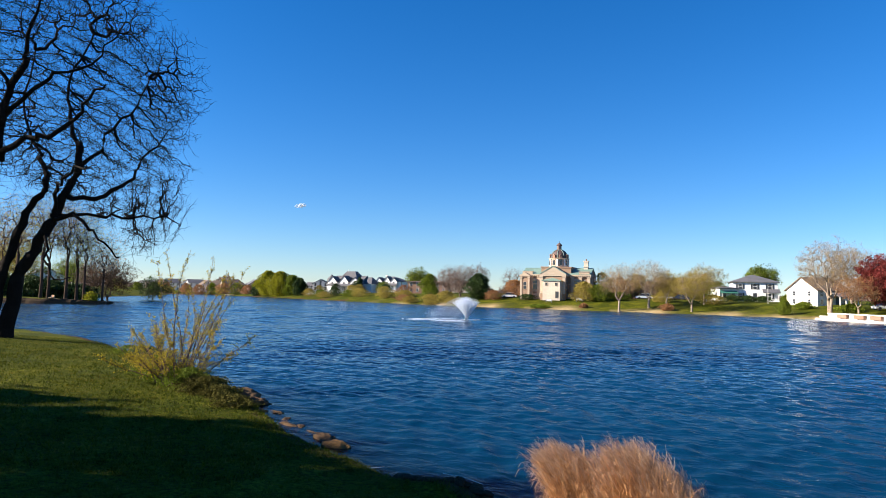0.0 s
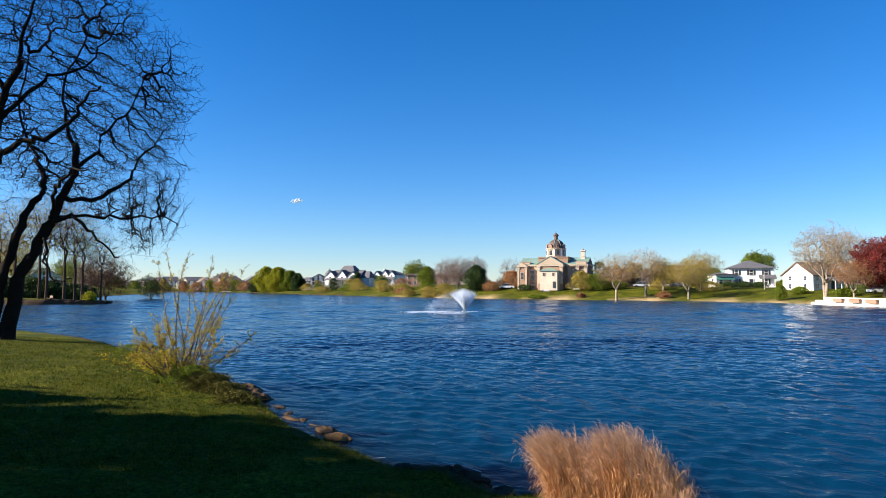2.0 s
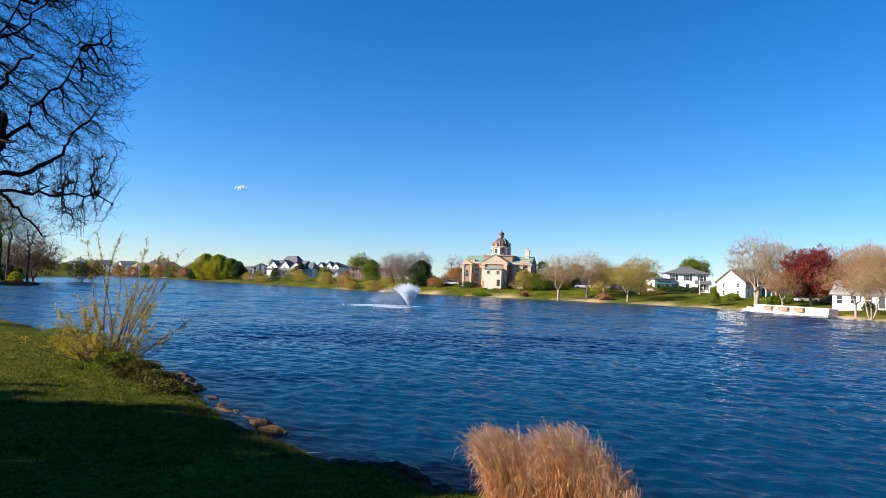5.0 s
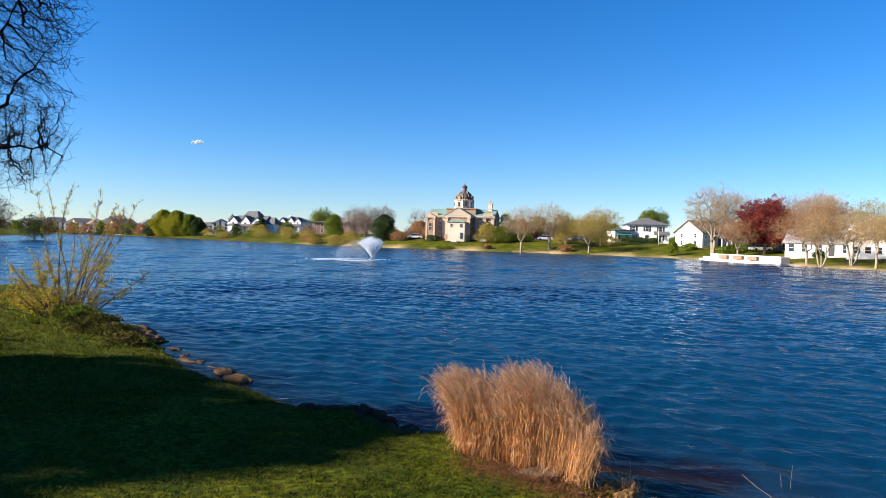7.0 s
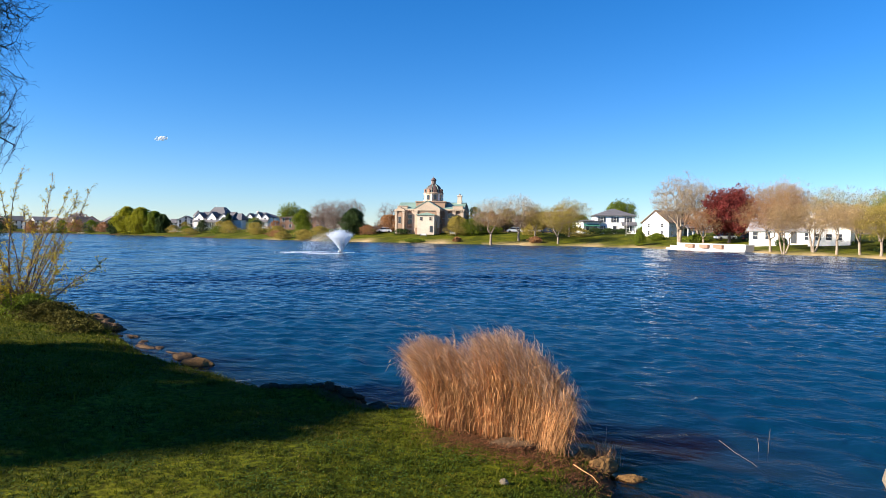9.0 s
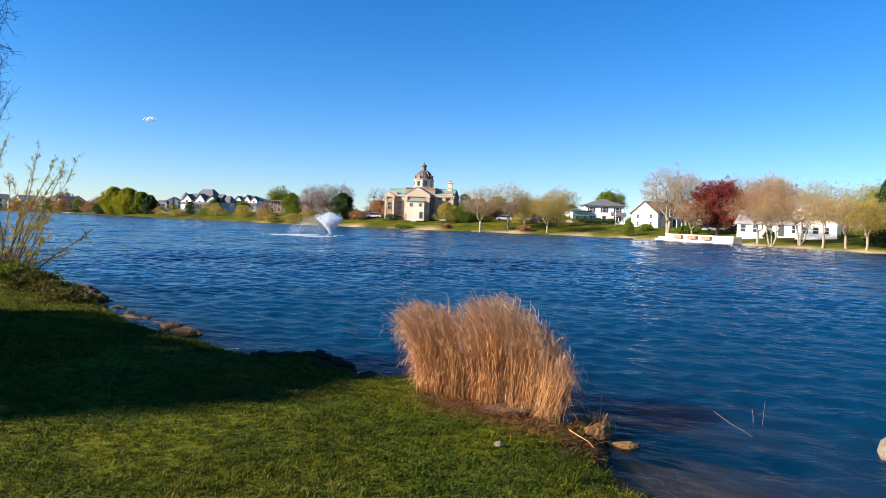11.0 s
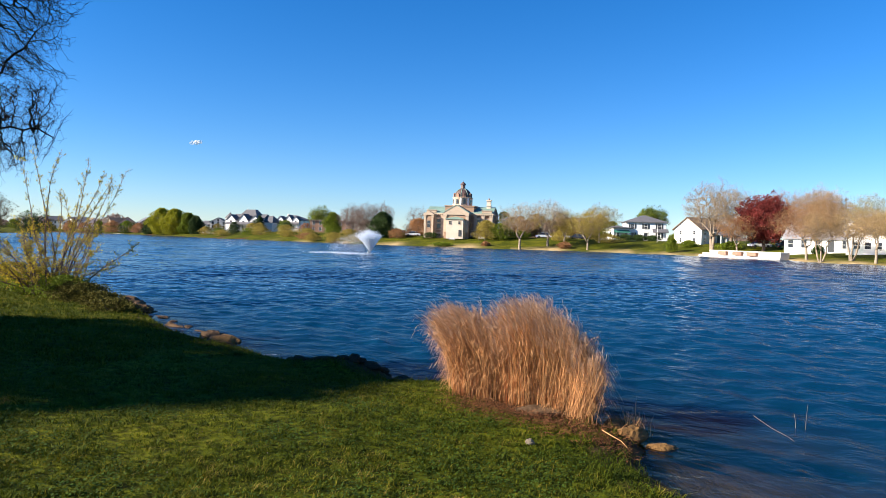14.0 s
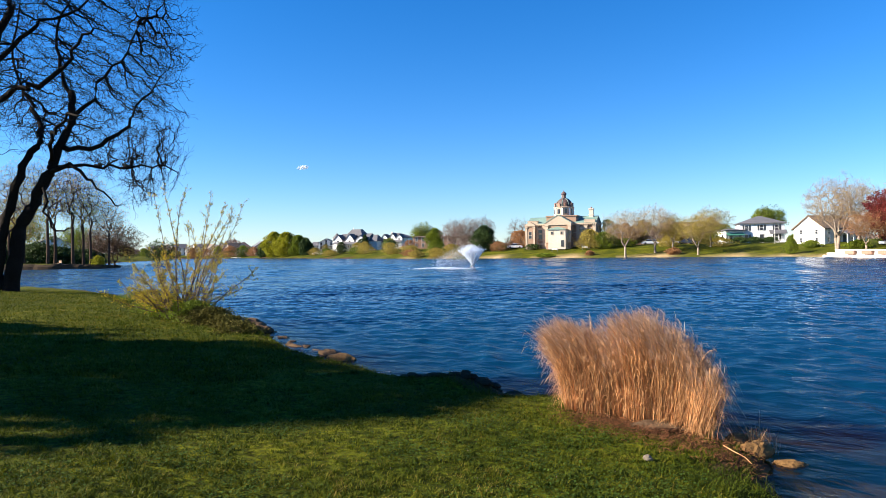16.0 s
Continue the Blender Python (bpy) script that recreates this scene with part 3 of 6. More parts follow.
def crown_tree(seed, x, y, height, radius, bark="bark_mid", twig="twig_tan", leaf=None, label="", n=700, leaves=2, leaf_size=0.08, spread=0.2, low=0.3, fork=0.2, trunks=1,
               lean=(0, 0), core=0.45, kink=0.10, stout=1.0, group="", name="tree"):
    """A broad tree whose limbs fork low and fill a rounded crown."""
    r = np.random.default_rng(seed)
    th = thing(name, label, "tree", pose(x, y, GROUND(x, y) - 0.1), group)
    ends = crown_points(r, n, radius, height, low, seed, core, lean)
    limbs, twigs = Buf(), Buf()
    thin = 0.0125 * height / 10 * stout
    sector = ((np.arctan2(ends[:, 1], ends[:, 0]) + math.pi) / math.tau * trunks).astype(int) % trunks
    for k in range(trunks):
        mine = ends[sector == k]
        a = (k + 0.5) / trunks * math.tau - math.pi
        off = 0.0 if trunks == 1 else 0.28
        base = np.array([math.cos(a) * off, math.sin(a) * off, 0.0])
        top = base + np.array([lean[0] * height * fork + math.cos(a) * off * 2, lean[1] * height * fork + math.sin(a) * off * 2, height * fork * r.uniform(0.85, 1.15)])
        rr = thin * len(mine) ** 0.42
        limbs.tube([base - (0, 0, 0.2), base + (0, 0, 0.15), base + (top - base) * 0.4 + r.normal(0, 0.06, 3), top], [rr * 1.7, rr * 1.3, rr * 1.08, rr], 8)
        reach(r, limbs, twigs, top, mine, thin, kink)
    part("trunk", limbs, M[bark], th, smooth=True)
    part("branchwork", twigs, M[twig], th)
    if leaf:
        part("crown", leaf_cloud(random.Random(seed), ends, leaf_size, leaves, spread), M[leaf], th)
    return th


def bush(seed, x, y, height, radius, leaf, label, leaves=900, leaf_size=0.12, category="bush", name="bush", group="", conic=0.0):
    """A dense shrub: stems and leaves in an uneven rounded or pointed mass."""
    rnd = random.Random(seed)
    z = GROUND(x, y) - 0.05
    th = thing(name, label, category, pose(x, y, z), group)
    stems, tips = Buf(), []
    lumps = [(rnd.uniform(0, math.tau), rnd.uniform(0.2, 1), rnd.uniform(0.7, 1.15)) for _ in range(9)]
    for _ in range(14):
        a, q = rnd.uniform(0, math.tau), rnd.uniform(0.2, 0.9)
        stems.tube(bend(rnd, (0, 0, 0), (math.cos(a) * q * radius, math.sin(a) * q * radius, height), height * 0.7, 4, 0.1, 0), [0.02 * height ** 0.5 * k for k in (1.4, 1.1, 0.8, 0.5, 0.2)], 4)
    for _ in range(leaves):
        h = rnd.random() ** 0.8
        a = rnd.uniform(0, math.tau)
        prof = math.sin(math.pi * min(1, 0.18 + 0.8 * h)) ** 0.6 if not conic else (1 - h) ** 0.75 + 0.05
        lump = 1 + 0.28 * math.sin(3 * a + 7 * h + seed) + 0.2 * math.sin(5 * a - 9 * h + 2 * seed) + 0.1 * math.sin(11 * a + 13 * h)
        rr = radius * prof * lump * (rnd.random() ** 0.35)
        tips.append(Vector((math.cos(a) * rr, math.sin(a) * rr, h * height)))
    part("stemwork", stems, M["bark_mid"], th)
    part("crown", leaf_cloud(rnd, tips, leaf_size * 0.72, 2, leaf_size * 0.8), M[leaf], th)
    return th


# ---------------------------------------------------------------- buildings
def window(parent, x, y, z, w, h, face="front", shutters=False, trim="white_paint", name="window"):
    """A window set proud of a wall whose outside looks to -y (front), -x (left) or +x (right)."""
    turn = {"front": 0, "left": -90, "right": 90, "back": 180}[face]
    at = pose(x, y, z, 0, 0, turn)
    t = 0.09
    fr = Buf()
    fr.box(-w / 2 - t, -w / 2, -0.07, 0.02, -t, h + t).box(w / 2, w / 2 + t, -0.07, 0.02, -t, h + t)
    fr.box(-w / 2, w / 2, -0.07, 0.02, h, h + t).box(-w / 2, w / 2, -0.10, 0.02, -t, 0).box(-w / 2, w / 2, -0.055, 0.0, h * 0.48, h * 0.52)
    ob = part(name, fr, M[trim], parent, at=at)
    part("pane", Buf().box(-w / 2, w / 2, -0.035, 0.0, 0, h), M["glass_dark"], ob)
    if shutters:
        for s in (-1, 1):
            sb = Buf()
            c = s * (w / 2 + t + 0.24)
            sb.box(c - 0.22, c + 0.22, -0.06, -0.005, -0.05, h + 0.05)
            for k in range(6):
                sb.box(c - 0.18, c + 0.18, -0.08, -0.06, h * k / 6 + 0.03, h * k / 6 + h / 9)
            part("shutter", sb, M["shutter"], ob, "dark louvred shutter")
    return ob


def gable_roof(w, d, z0, z1, over=0.4, thick=0.22, axis="x"):
    """Two sloping slabs whose ridge runs along the axis."""
    b = Buf()
    if axis == "x":
        w2, d2 = w / 2 + over, d / 2 + over
        for s in (-1, 1):
            lo = z0 - over * (z1 - z0) / (d / 2)
            b.add([(-w2, s * d2, lo), (w2, s * d2, lo), (w2, 0, z1), (-w2, 0, z1), (-w2, s * d2, lo + thick), (w2, s * d2, lo + thick), (w2, 0, z1 + thick), (-w2, 0, z1 + thick)],
                  [(0, 1, 2, 3), (7, 6, 5, 4), (0, 4, 5, 1), (1, 5, 6, 2), (2, 6, 7, 3), (3, 7, 4, 0)])
        return b
    g = gable_roof(d, w, z0, z1, over, thick, "x")
    g.v = [(-y, x, z) for x, y, z in g.v]
    return g


def hip_roof(w, d, z0, z1, over=0.5, thick=0.2):
    w2, d2 = w / 2 + over, d / 2 + over
    r = max(w2 - d2, 0.4) if w2 > d2 else 0.4
    return Buf().add([(-w2, -d2, z0), (w2, -d2, z0), (w2, d2, z0), (-w2, d2, z0), (-w2, -d2, z0 + thick), (w2, -d2, z0 + thick), (w2, d2, z0 + thick), (-w2, d2, z0 + thick),
                      (-r, 0, z1), (r, 0, z1)],
                     [(3, 2, 1, 0), (0, 1, 5, 4), (1, 2, 6, 5), (2, 3, 7, 6), (3, 0, 4, 7), (4, 5, 9, 8), (5, 6, 9), (6, 7, 8, 9), (7, 4, 8)])


def walls(w, d, h, ridge=None, axis="x"):
    b = Buf().box(-w / 2, w / 2, -d / 2, d / 2, -1.2, h)
    if ridge:
        if axis == "x":
            for s in (-1, 1):
                b.loft([[(s * (w / 2 - 0.25), -d / 2, h), (s * (w / 2 - 0.25), d / 2, h), (s * (w / 2 - 0.25), 0, ridge)], [(s * w / 2, -d / 2, h), (s * w / 2, d / 2, h), (s * w / 2, 0, ridge)]])
        else:
            for s in (-1, 1):
                b.loft([[(-w / 2, s * (d / 2 - 0.25), h), (w / 2, s * (d / 2 - 0.25), h), (0, s * (d / 2 - 0.25), ridge)], [(-w / 2, s * d / 2, h), (w / 2, s * d / 2, h), (0, s * d / 2, ridge)]])
    return b


def house(label, x, y, turn, w, d, eave, ridge, roof="gable", axis="x", wall="white_paint", tiles="roof_grey", storeys=2, cols=3, side_cols=2, shutters=False, chimneys=(), win=(0.9, 1.35),
          z=None, name="house", door=True, group=""):
    z = GROUND(x, y) if z is None else z
    th = thing(name, label, "house", pose(x, y, z, 0, 0, turn), group)
    part("wall", walls(w, d, eave, None if roof == "hip" else ridge, axis), M[wall], th)
    part("roof", hip_roof(w, d, eave, ridge) if roof == "hip" else gable_roof(w, d, eave, ridge, axis=axis), M[tiles], th)
    step = eave / storeys
    for s in range(storeys):
        for c in range(cols):
            if door and s == 0 and c == cols // 2:
                continue
            window(th, -w / 2 + w * (c + 0.5) / cols, -d / 2, s * step + step * 0.3, *win, shutters=shutters)
        for c in range(side_cols):
            for sd, face in ((-1, "left"), (1, "right")):
                window(th, sd * w / 2, -d / 2 + d * (c + 0.5) / side_cols, s * step + step * 0.3, *win, face=face)
    if axis == "y" and roof == "gable":
        window(th, 0, -d / 2, eave + (ridge - eave) * 0.2, win[0], win[1] * 0.8)
    if door:
        dx = -w / 2 + w * (cols // 2 + 0.5) / cols
        ob = part("door", Buf().box(-0.5, 0.5, -0.06, 0, 0, 2.05, 0.01), M["shutter"], th, "dark panelled front door", at=pose(dx, -d / 2, 0.1))
        part("frame", Buf().box(-0.62, -0.5, -0.09, 0, 0, 2.05).box(0.5, 0.62, -0.09, 0, 0, 2.05).box(-0.62, 0.62, -0.09, 0, 2.05, 2.2), M["white_paint"], ob)
    for cx, cy, ch in chimneys:
        cb = Buf().box(cx - 0.45, cx + 0.45, cy - 0.35, cy + 0.35, eave, ch).box(cx - 0.52, cx + 0.52, cy - 0.42, cy + 0.42, ch, ch + 0.18)
        part("chimney", cb, M[wall if wall != "white_paint" else "concrete"], th)
    return th


def porch(parent, x, y, w, d, h, posts=4, tiles="roof_grey"):
    ob = part("porch", Buf().box(-w / 2, w / 2, -d, 0, -0.4, 0.25), M["white_paint"], parent, at=pose(x, y, 0))
    part("porch_roof", Buf().add([(-w / 2 - 0.3, -d - 0.3, h), (w / 2 + 0.3, -d - 0.3, h), (w / 2 + 0.3, 0, h + 0.9), (-w / 2 - 0.3, 0, h + 0.9),
                                  (-w / 2 - 0.3, -d - 0.3, h + 0.2), (w / 2 + 0.3, -d - 0.3, h + 0.2), (w / 2 + 0.3, 0, h + 1.1), (-w / 2 - 0.3, 0, h + 1.1)],
                                 [(3, 2, 1, 0), (4, 5, 6, 7), (0, 1, 5, 4), (1, 2, 6, 5), (2, 3, 7, 6), (3, 0, 4, 7)]), M[tiles], ob)
    for k in range(posts):
        px = -w / 2 + 0.15 + (w - 0.3) * k / (posts - 1)
        part("post", Buf().box(px - 0.09, px + 0.09, -d + 0.05, -d + 0.23, 0.25, h), M["white_paint"], ob)
    return ob


def church():
    z = 3.25
    th = thing("church", "buff stone domed church with green copper roofs behind the lake lawn", "church", pose(0.9, 200, z, 0, 0, -12) @ Matrix.Diagonal((0.96, 0.96, 0.88, 1)))
    # nave along x with gabled ends
    part("nave_wall", walls(20, 9.5, 7.0, 9.2, "x"), M["stucco"], th)
    part("plinth", Buf().box(-10.15, 10.15, -4.95, 4.95, -1.2, 0.9), M["stone_trim"], th)
    part("nave_roof", gable_roof(20, 9.5, 7.1, 9.2, 0.25), M["copper"], th, "weathered green copper roof")
    part("cornice", Buf().box(-10.35, 10.35, -5.15, 5.15, 6.5, 6.75).box(-10.5, 10.5, -5.3, 5.3, 6.75, 7.05), M["stone_trim"], th)
    # front arm with a pediment
    arm = walls(7.2, 5.0, 7.0, 9.4, "y")
    part("transept_wall", Buf().add([(x, y - 6.2, zz) for x, y, zz in arm.v], arm.f), M["stucco"], th)
    r = gable_roof(7.2, 5.0, 7.15, 9.45, 0.35, 0.25, "y")
    part("transept_roof", Buf().add([(x, y - 6.2, zz) for x, y, zz in r.v], r.f), M["copper"], th)
    part("pediment", Buf().loft([[(-3.9, -8.95, 7.0), (3.9, -8.95, 7.0), (3.9, -8.95, 7.25), (0, -8.95, 9.75), (-3.9, -8.95, 7.25)], [(-3.9, -8.7, 7.0), (3.9, -8.7, 7.0), (3.9, -8.7, 7.25), (0, -8.7, 9.75), (-3.9, -8.7, 7.25)]]),
         M["stone_trim"], th)
    part("frieze", Buf().box(-3.85, 3.85, -8.98, -3.7, 6.45, 6.98), M["stone_trim"], th)
    # low apse bay in front with a pyramid roof
    bay = part("bay", Buf().loft([[(-2.5, -10.6, zz), (2.5, -10.6, zz), (2.9, -8.6, zz), (-2.9, -8.6, zz)] for zz in (-1.2, 4.9)]), M["stone_pale"], th, "pale rendered apse bay")
    part("bay_roof", Buf().add([(-2.8, -10.9, 4.9), (2.8, -10.9, 4.9), (3.2, -8.6, 4.9), (-3.2, -8.6, 4.9), (0, -8.7, 5.9), (-2.8, -10.9, 5.1), (2.8, -10.9, 5.1)],
                               [(3, 2, 1, 0), (5, 6, 4), (6, 2, 4), (5, 4, 3), (0, 1, 6, 5)]), M["copper"], bay)
    for k, px in enumerate((-9.7, -7.3, -5.0, 5.0, 7.3, 9.7)):
        part("pilaster", Buf().box(px - 0.45, px + 0.45, -5.1, -4.7, 0.9, 6.1).box(px - 0.58, px + 0.58, -5.2, -4.7, 6.1, 6.5).box(px - 0.55, px + 0.55, -5.2, -4.7, -0.6, 0.9), M["stone_trim"], th)
    for px in (-3.3, 3.3):
        part("pilaster", Buf().box(px - 0.42, px + 0.42, -8.95, -8.6, 0.9, 6.05).box(px - 0.55, px + 0.55, -9.05, -8.6, 6.05, 6.45), M["stone_trim"], th)
    for px, py, pz, ww, hh in ((-6.15, -4.78, 2.2, 1.2, 2.9), (6.15, -4.78, 2.2, 1.2, 2.9), (-8.5, -4.78, 4.4, 0.9, 0.9), (8.5, -4.78, 4.4, 0.9, 0.9), (-1.4, -10.62, 3.4, 0.6, 0.9), (1.4, -10.62, 3.4, 0.6, 0.9)):
        window(th, px, py, pz, ww, hh, trim="stone_trim")
    for py in (-2.6, 0, 2.6):
        for s, face in ((-1, "left"), (1, "right")):
            window(th, s * 10.02, py, 2.2, 1.0, 3.0, face=face, trim="stone_trim")
    for s, face in ((-1, "left"), (1, "right")):
        window(th, s * 3.62, -6.6, 2.4, 1.0, 2.4, face=face, trim="stone_trim")
    part("door", Buf().box(1.2, 2.0, -10.7, -10.6, -0.4, 1.6, 0.02), M["shutter"], th, "dark wooden side door")
    for px in (-9.4, -5.2):
        part("basement_window", Buf().box(px, px + 1.6, -5.02, -4.95, -0.5, 0.5), M["glass_dark"], th)
    # string courses, attic blocks, dentils and arched openings
    part("string_course", Buf().box(-10.12, 10.12, -4.92, 4.92, 3.9, 4.12).box(-10.12, 10.12, -4.92, 4.92, 1.5, 1.66), M["stone_trim"], th)
    for a in (-8.4, 8.4):
        part("attic", Buf().loft([[(a - w, y0, z), (a + w, y0, z), (a + w, y1, z), (a - w, y1, z)] for w, y0, y1, z in ((1.5, -5.0, -4.2, 7.05), (1.5, -5.0, -4.2, 7.9), (1.6, -5.1, -4.1, 7.9), (1.6, -5.1, -4.1, 8.1))]), M["stone_trim"], th)
    for k in range(34):
        px = -10.2 + 20.4 * k / 33
        if abs(px) > 3.9:
            part("dentil", Buf().box(px - 0.13, px + 0.13, -5.36, -5.12, 6.46, 6.76), M["stone_trim"], th)
    for px, py, pz, ww, hh in ((-6.15, -4.75, 2.0, 1.3, 3.1), (6.15, -4.75, 2.0, 1.3, 3.1), (-8.5, -4.75, 2.0, 1.0, 1.6), (8.5, -4.75, 2.0, 1.0, 1.6)):
        arch = [(px + ww * 0.62 * math.cos(a), pz + hh + ww * 0.62 * math.sin(a)) for a in (0, 0.5, 1.05, 1.57, 2.09, 2.64, 3.14)]
        part("arch", Buf().loft([[(q, py - 0.32, w) for q, w in arch], [(q, py, w) for q, w in arch]]), M["stone_trim"], th)
        part("sill", Buf().box(px - ww * 0.75, px + ww * 0.75, py - 0.36, py, pz - 0.34, pz - 0.12), M["stone_trim"], th)
    # projecting left bay with a small pediment, and quoined corners
    part("end_bay", Buf().box(-10.1, -7.6, -6.4, -4.7, -1.2, 6.3), M["stucco"], th)
    part("end_pediment", Buf().loft([[(-10.5, y, 6.3), (-7.2, y, 6.3), (-7.2, y, 6.6), (-8.85, y, 7.7), (-10.5, y, 6.6)] for y in (-6.75, -4.6)]), M["stone_trim"], th)
    for px in (-10.0, -7.7):
        part("quoin", Buf().box(px - 0.28, px + 0.28, -6.52, -6.1, -0.8, 5.7).box(px - 0.40, px + 0.40, -6.62, -6.1, 5.7, 6.3), M["stone_trim"], th)
    window(th, -8.85, -6.42, 2.3, 0.9, 2.2, trim="stone_trim")
    for py in (-4.2, -1.4, 1.4, 4.2):
        for sd in (-10.14, 10.14):
            part("pilaster", Buf().box(sd - 0.16, sd + 0.16, py - 0.42, py + 0.42, -0.6, 6.45), M["stone_trim"], th)
    # crossing, drum, ribbed dome and lantern
    part("crossing", Buf().box(-4.4, 4.4, -4.3, 4.3, 7.0, 9.6).box(-4.6, 4.6, -4.5, 4.5, 9.3, 9.65), M["stucco"], th)
    drum = part("drum", Buf().lathe([(3.05, 9.5), (3.05, 9.9), (2.85, 9.9), (2.85, 12.2), (3.05, 12.2), (3.15, 12.45), (2.7, 12.6)], 24), M["stone_trim"], th, "pale octagonal drum")
    dome = part("dome", Buf().lathe([(2.62 * math.cos(a), 12.5 + 3.0 * math.sin(a)) for a in (0, 0.2, 0.4, 0.6, 0.8, 1.0, 1.2, 1.35)], 24), M["dome_tile"], th, "brown tiled dome", smooth=True)
    for k in range(8):
        a = k * math.tau / 8
        part("rib", Buf().tube([(2.66 * math.cos(q) * math.cos(a), 2.66 * math.cos(q) * math.sin(a), 12.5 + 3.04 * math.sin(q)) for q in (0, 0.3, 0.6, 0.9, 1.2, 1.35)], [0.10] * 6, 5), M["copper"], dome)
        b = a + math.tau / 16
        part("drum_pilaster", Buf().box(-0.20, 0.20, -0.16, 0.1, 9.9, 12.2), M["white_paint"], drum, at=pose(2.87 * math.sin(a), -2.87 * math.cos(a), 0, 0, 0, math.degrees(a)))
        part("drum_window", Buf().box(-0.35, 0.35, -0.12, 0.1, 10.3, 11.8), M["glass_dark"], drum, at=pose(2.85 * math.sin(b), -2.85 * math.cos(b), 0, 0, 0, math.degrees(b)))
        part("dormer", Buf().box(-0.42, 0.42, -0.3, 0.7, 12.5, 13.5).loft([[(-0.5, yy, 13.5), (0.5, yy, 13.5), (0, yy, 13.9)] for yy in (-0.35, 0.8)]), M["brick"], dome,
             at=pose(2.5 * math.sin(b), -2.5 * math.cos(b), 0, 0, 0, math.degrees(b)))
    lan = part("lantern", Buf().lathe([(0.95, 15.2), (0.95, 15.45), (0.68, 15.5), (0.68, 16.7), (0.88, 16.7), (0.88, 16.9), (0.62, 17.25), (0.25, 17.6), (0.06, 17.8), (0.05, 18.3)], 12), M["dome_tile"], th)
    for k in range(8):
        a = k * math.tau / 8
        part("column", Buf().tube([(0.62 * math.cos(a), 0.62 * math.sin(a), 15.5), (0.62 * math.cos(a), 0.62 * math.sin(a), 16.6)], [0.07, 0.07], 6), M["stone_trim"], lan)
    ch = part("chimney", Buf().box(7.6, 8.8, -1.0, 0.2, 7.5, 11.4).box(7.45, 8.95, -1.15, 0.35, 9.7, 9.95).box(7.45, 8.95, -1.15, 0.35, 11.4, 11.75), M["stone_pale"], th)
    part("chimney_pot", Buf().lathe([(0.22, 11.75), (0.18, 12.3)], 8, 8.2, -0.4), M["brick"], ch)
    return th


church()
wh = house("white two-storey house with dark hip roof and shutters", 53.4, 199, -8, 11.0, 10, 5.0, 7.2, "hip", cols=3, side_cols=3, shutters=True, z=3.2, chimneys=())
porch(wh, 3.9, -5, 3.6, 1.6, 2.2, 3)
awn = house("small white wing with a green awning", 45.0, 197, 16, 5.2, 7, 3.4, 4.2, "hip", storeys=1, cols=2, side_cols=2, z=3.0, door=False)
part("awning", Buf().add([(-2.6, -4.6, 2.2), (2.2, -4.6, 2.2), (2.2, -3.5, 2.9), (-2.6, -3.5, 2.9), (-2.6, -4.6, 2.12), (2.2, -4.6, 2.12), (2.2, -3.5, 2.8), (-2.6, -3.5, 2.8)],
                         [(0, 1, 2, 3), (7, 6, 5, 4), (0, 4, 5, 1), (1, 5, 6, 2), (3, 2, 6, 7), (0, 3, 7, 4)]), M["awning"], awn, "green canvas awning")
gh = house("white gabled house with brown shingle roof and dark porch", 59.0, 168, 28, 9, 8.5, 3.6, 6.4, "gable", "x", tiles="roof_brown", cols=4, win=(0.7, 1.0), z=2.4)
porch(gh, 2.0, -4.75, 5.5, 2.0, 2.1, 4)
rh = house("long white ranch house with grey roof and dormers", 69.6, 128, -38, 15.5, 8, 2.5, 4.7, "gable", "x", tiles="roof_light", storeys=1, cols=7, side_cols=3, chimneys=((2.2, 0.6, 5.6),), z=1.6)
for dx in (-1.5, 2.6):
    dm = part("dormer", Buf().box(dx - 0.8, dx + 0.8, -2.6, -0.6, 2.9, 4.2), M["white_paint"], rh)
    part("dormer_roof", Buf().loft([[(dx - 1.0, yy, 4.15), (dx + 1.0, yy, 4.15), (dx, yy, 4.85)] for yy in (-2.75, -0.4)]), M["roof_grey"], dm)
    window(rh, dx, -2.6, 3.2, 0.7, 0.85)
wing = walls(6.5, 6, 2.6, 4.3, "y")
part("gable_wing", Buf().add([(x + 6.2, y - 5.2, zz) for x, y, zz in wing.v], wing.f), M["white_paint"], rh)
r = gable_roof(6.5, 6, 2.65, 4.35, 0.3, 0.2, "y")
part("gable_wing_roof", Buf().add([(x + 6.2, y - 5.2, zz) for x, y, zz in r.v], r.f), M["roof_light"], rh)
for dx in (4.6, 6.2, 7.8):
    window(rh, dx, -8.2, 0.8, 0.9, 1.1)
house("white gabled house beyond the conifer", 84.5, 114, -35, 9, 8, 4.5, 7.4, "gable", "y", z=1.6)
v1 = house("large white villa with steep dark roofs", -91.5, 300, -14, 15, 11, 3.9, 7.0, "gable", "x", cols=6, side_cols=3, z=3.3, chimneys=((2.5, 0, 8.2),))
for dx, hh in ((-5.5, 6.6), (0.5, 6.9), (6, 6.2)):
    g = walls(4.2, 4, 4.4, hh, "y")
    part("front_gable", Buf().add([(x + dx, y - 5.8, zz) for x, y, zz in g.v], g.f), M["white_paint"], v1)
    g = gable_roof(4.2, 4, 4.45, hh, 0.3, 0.2, "y")
    part("front_gable_roof", Buf().add([(x + dx, y - 5.8, zz) for x, y, zz in g.v], g.f), M["roof_grey"], v1)
    window(v1, dx, -7.8, 2.7, 1.0, 1.4)
    window(v1, dx, -7.8, 0.6, 1.2, 1.5)
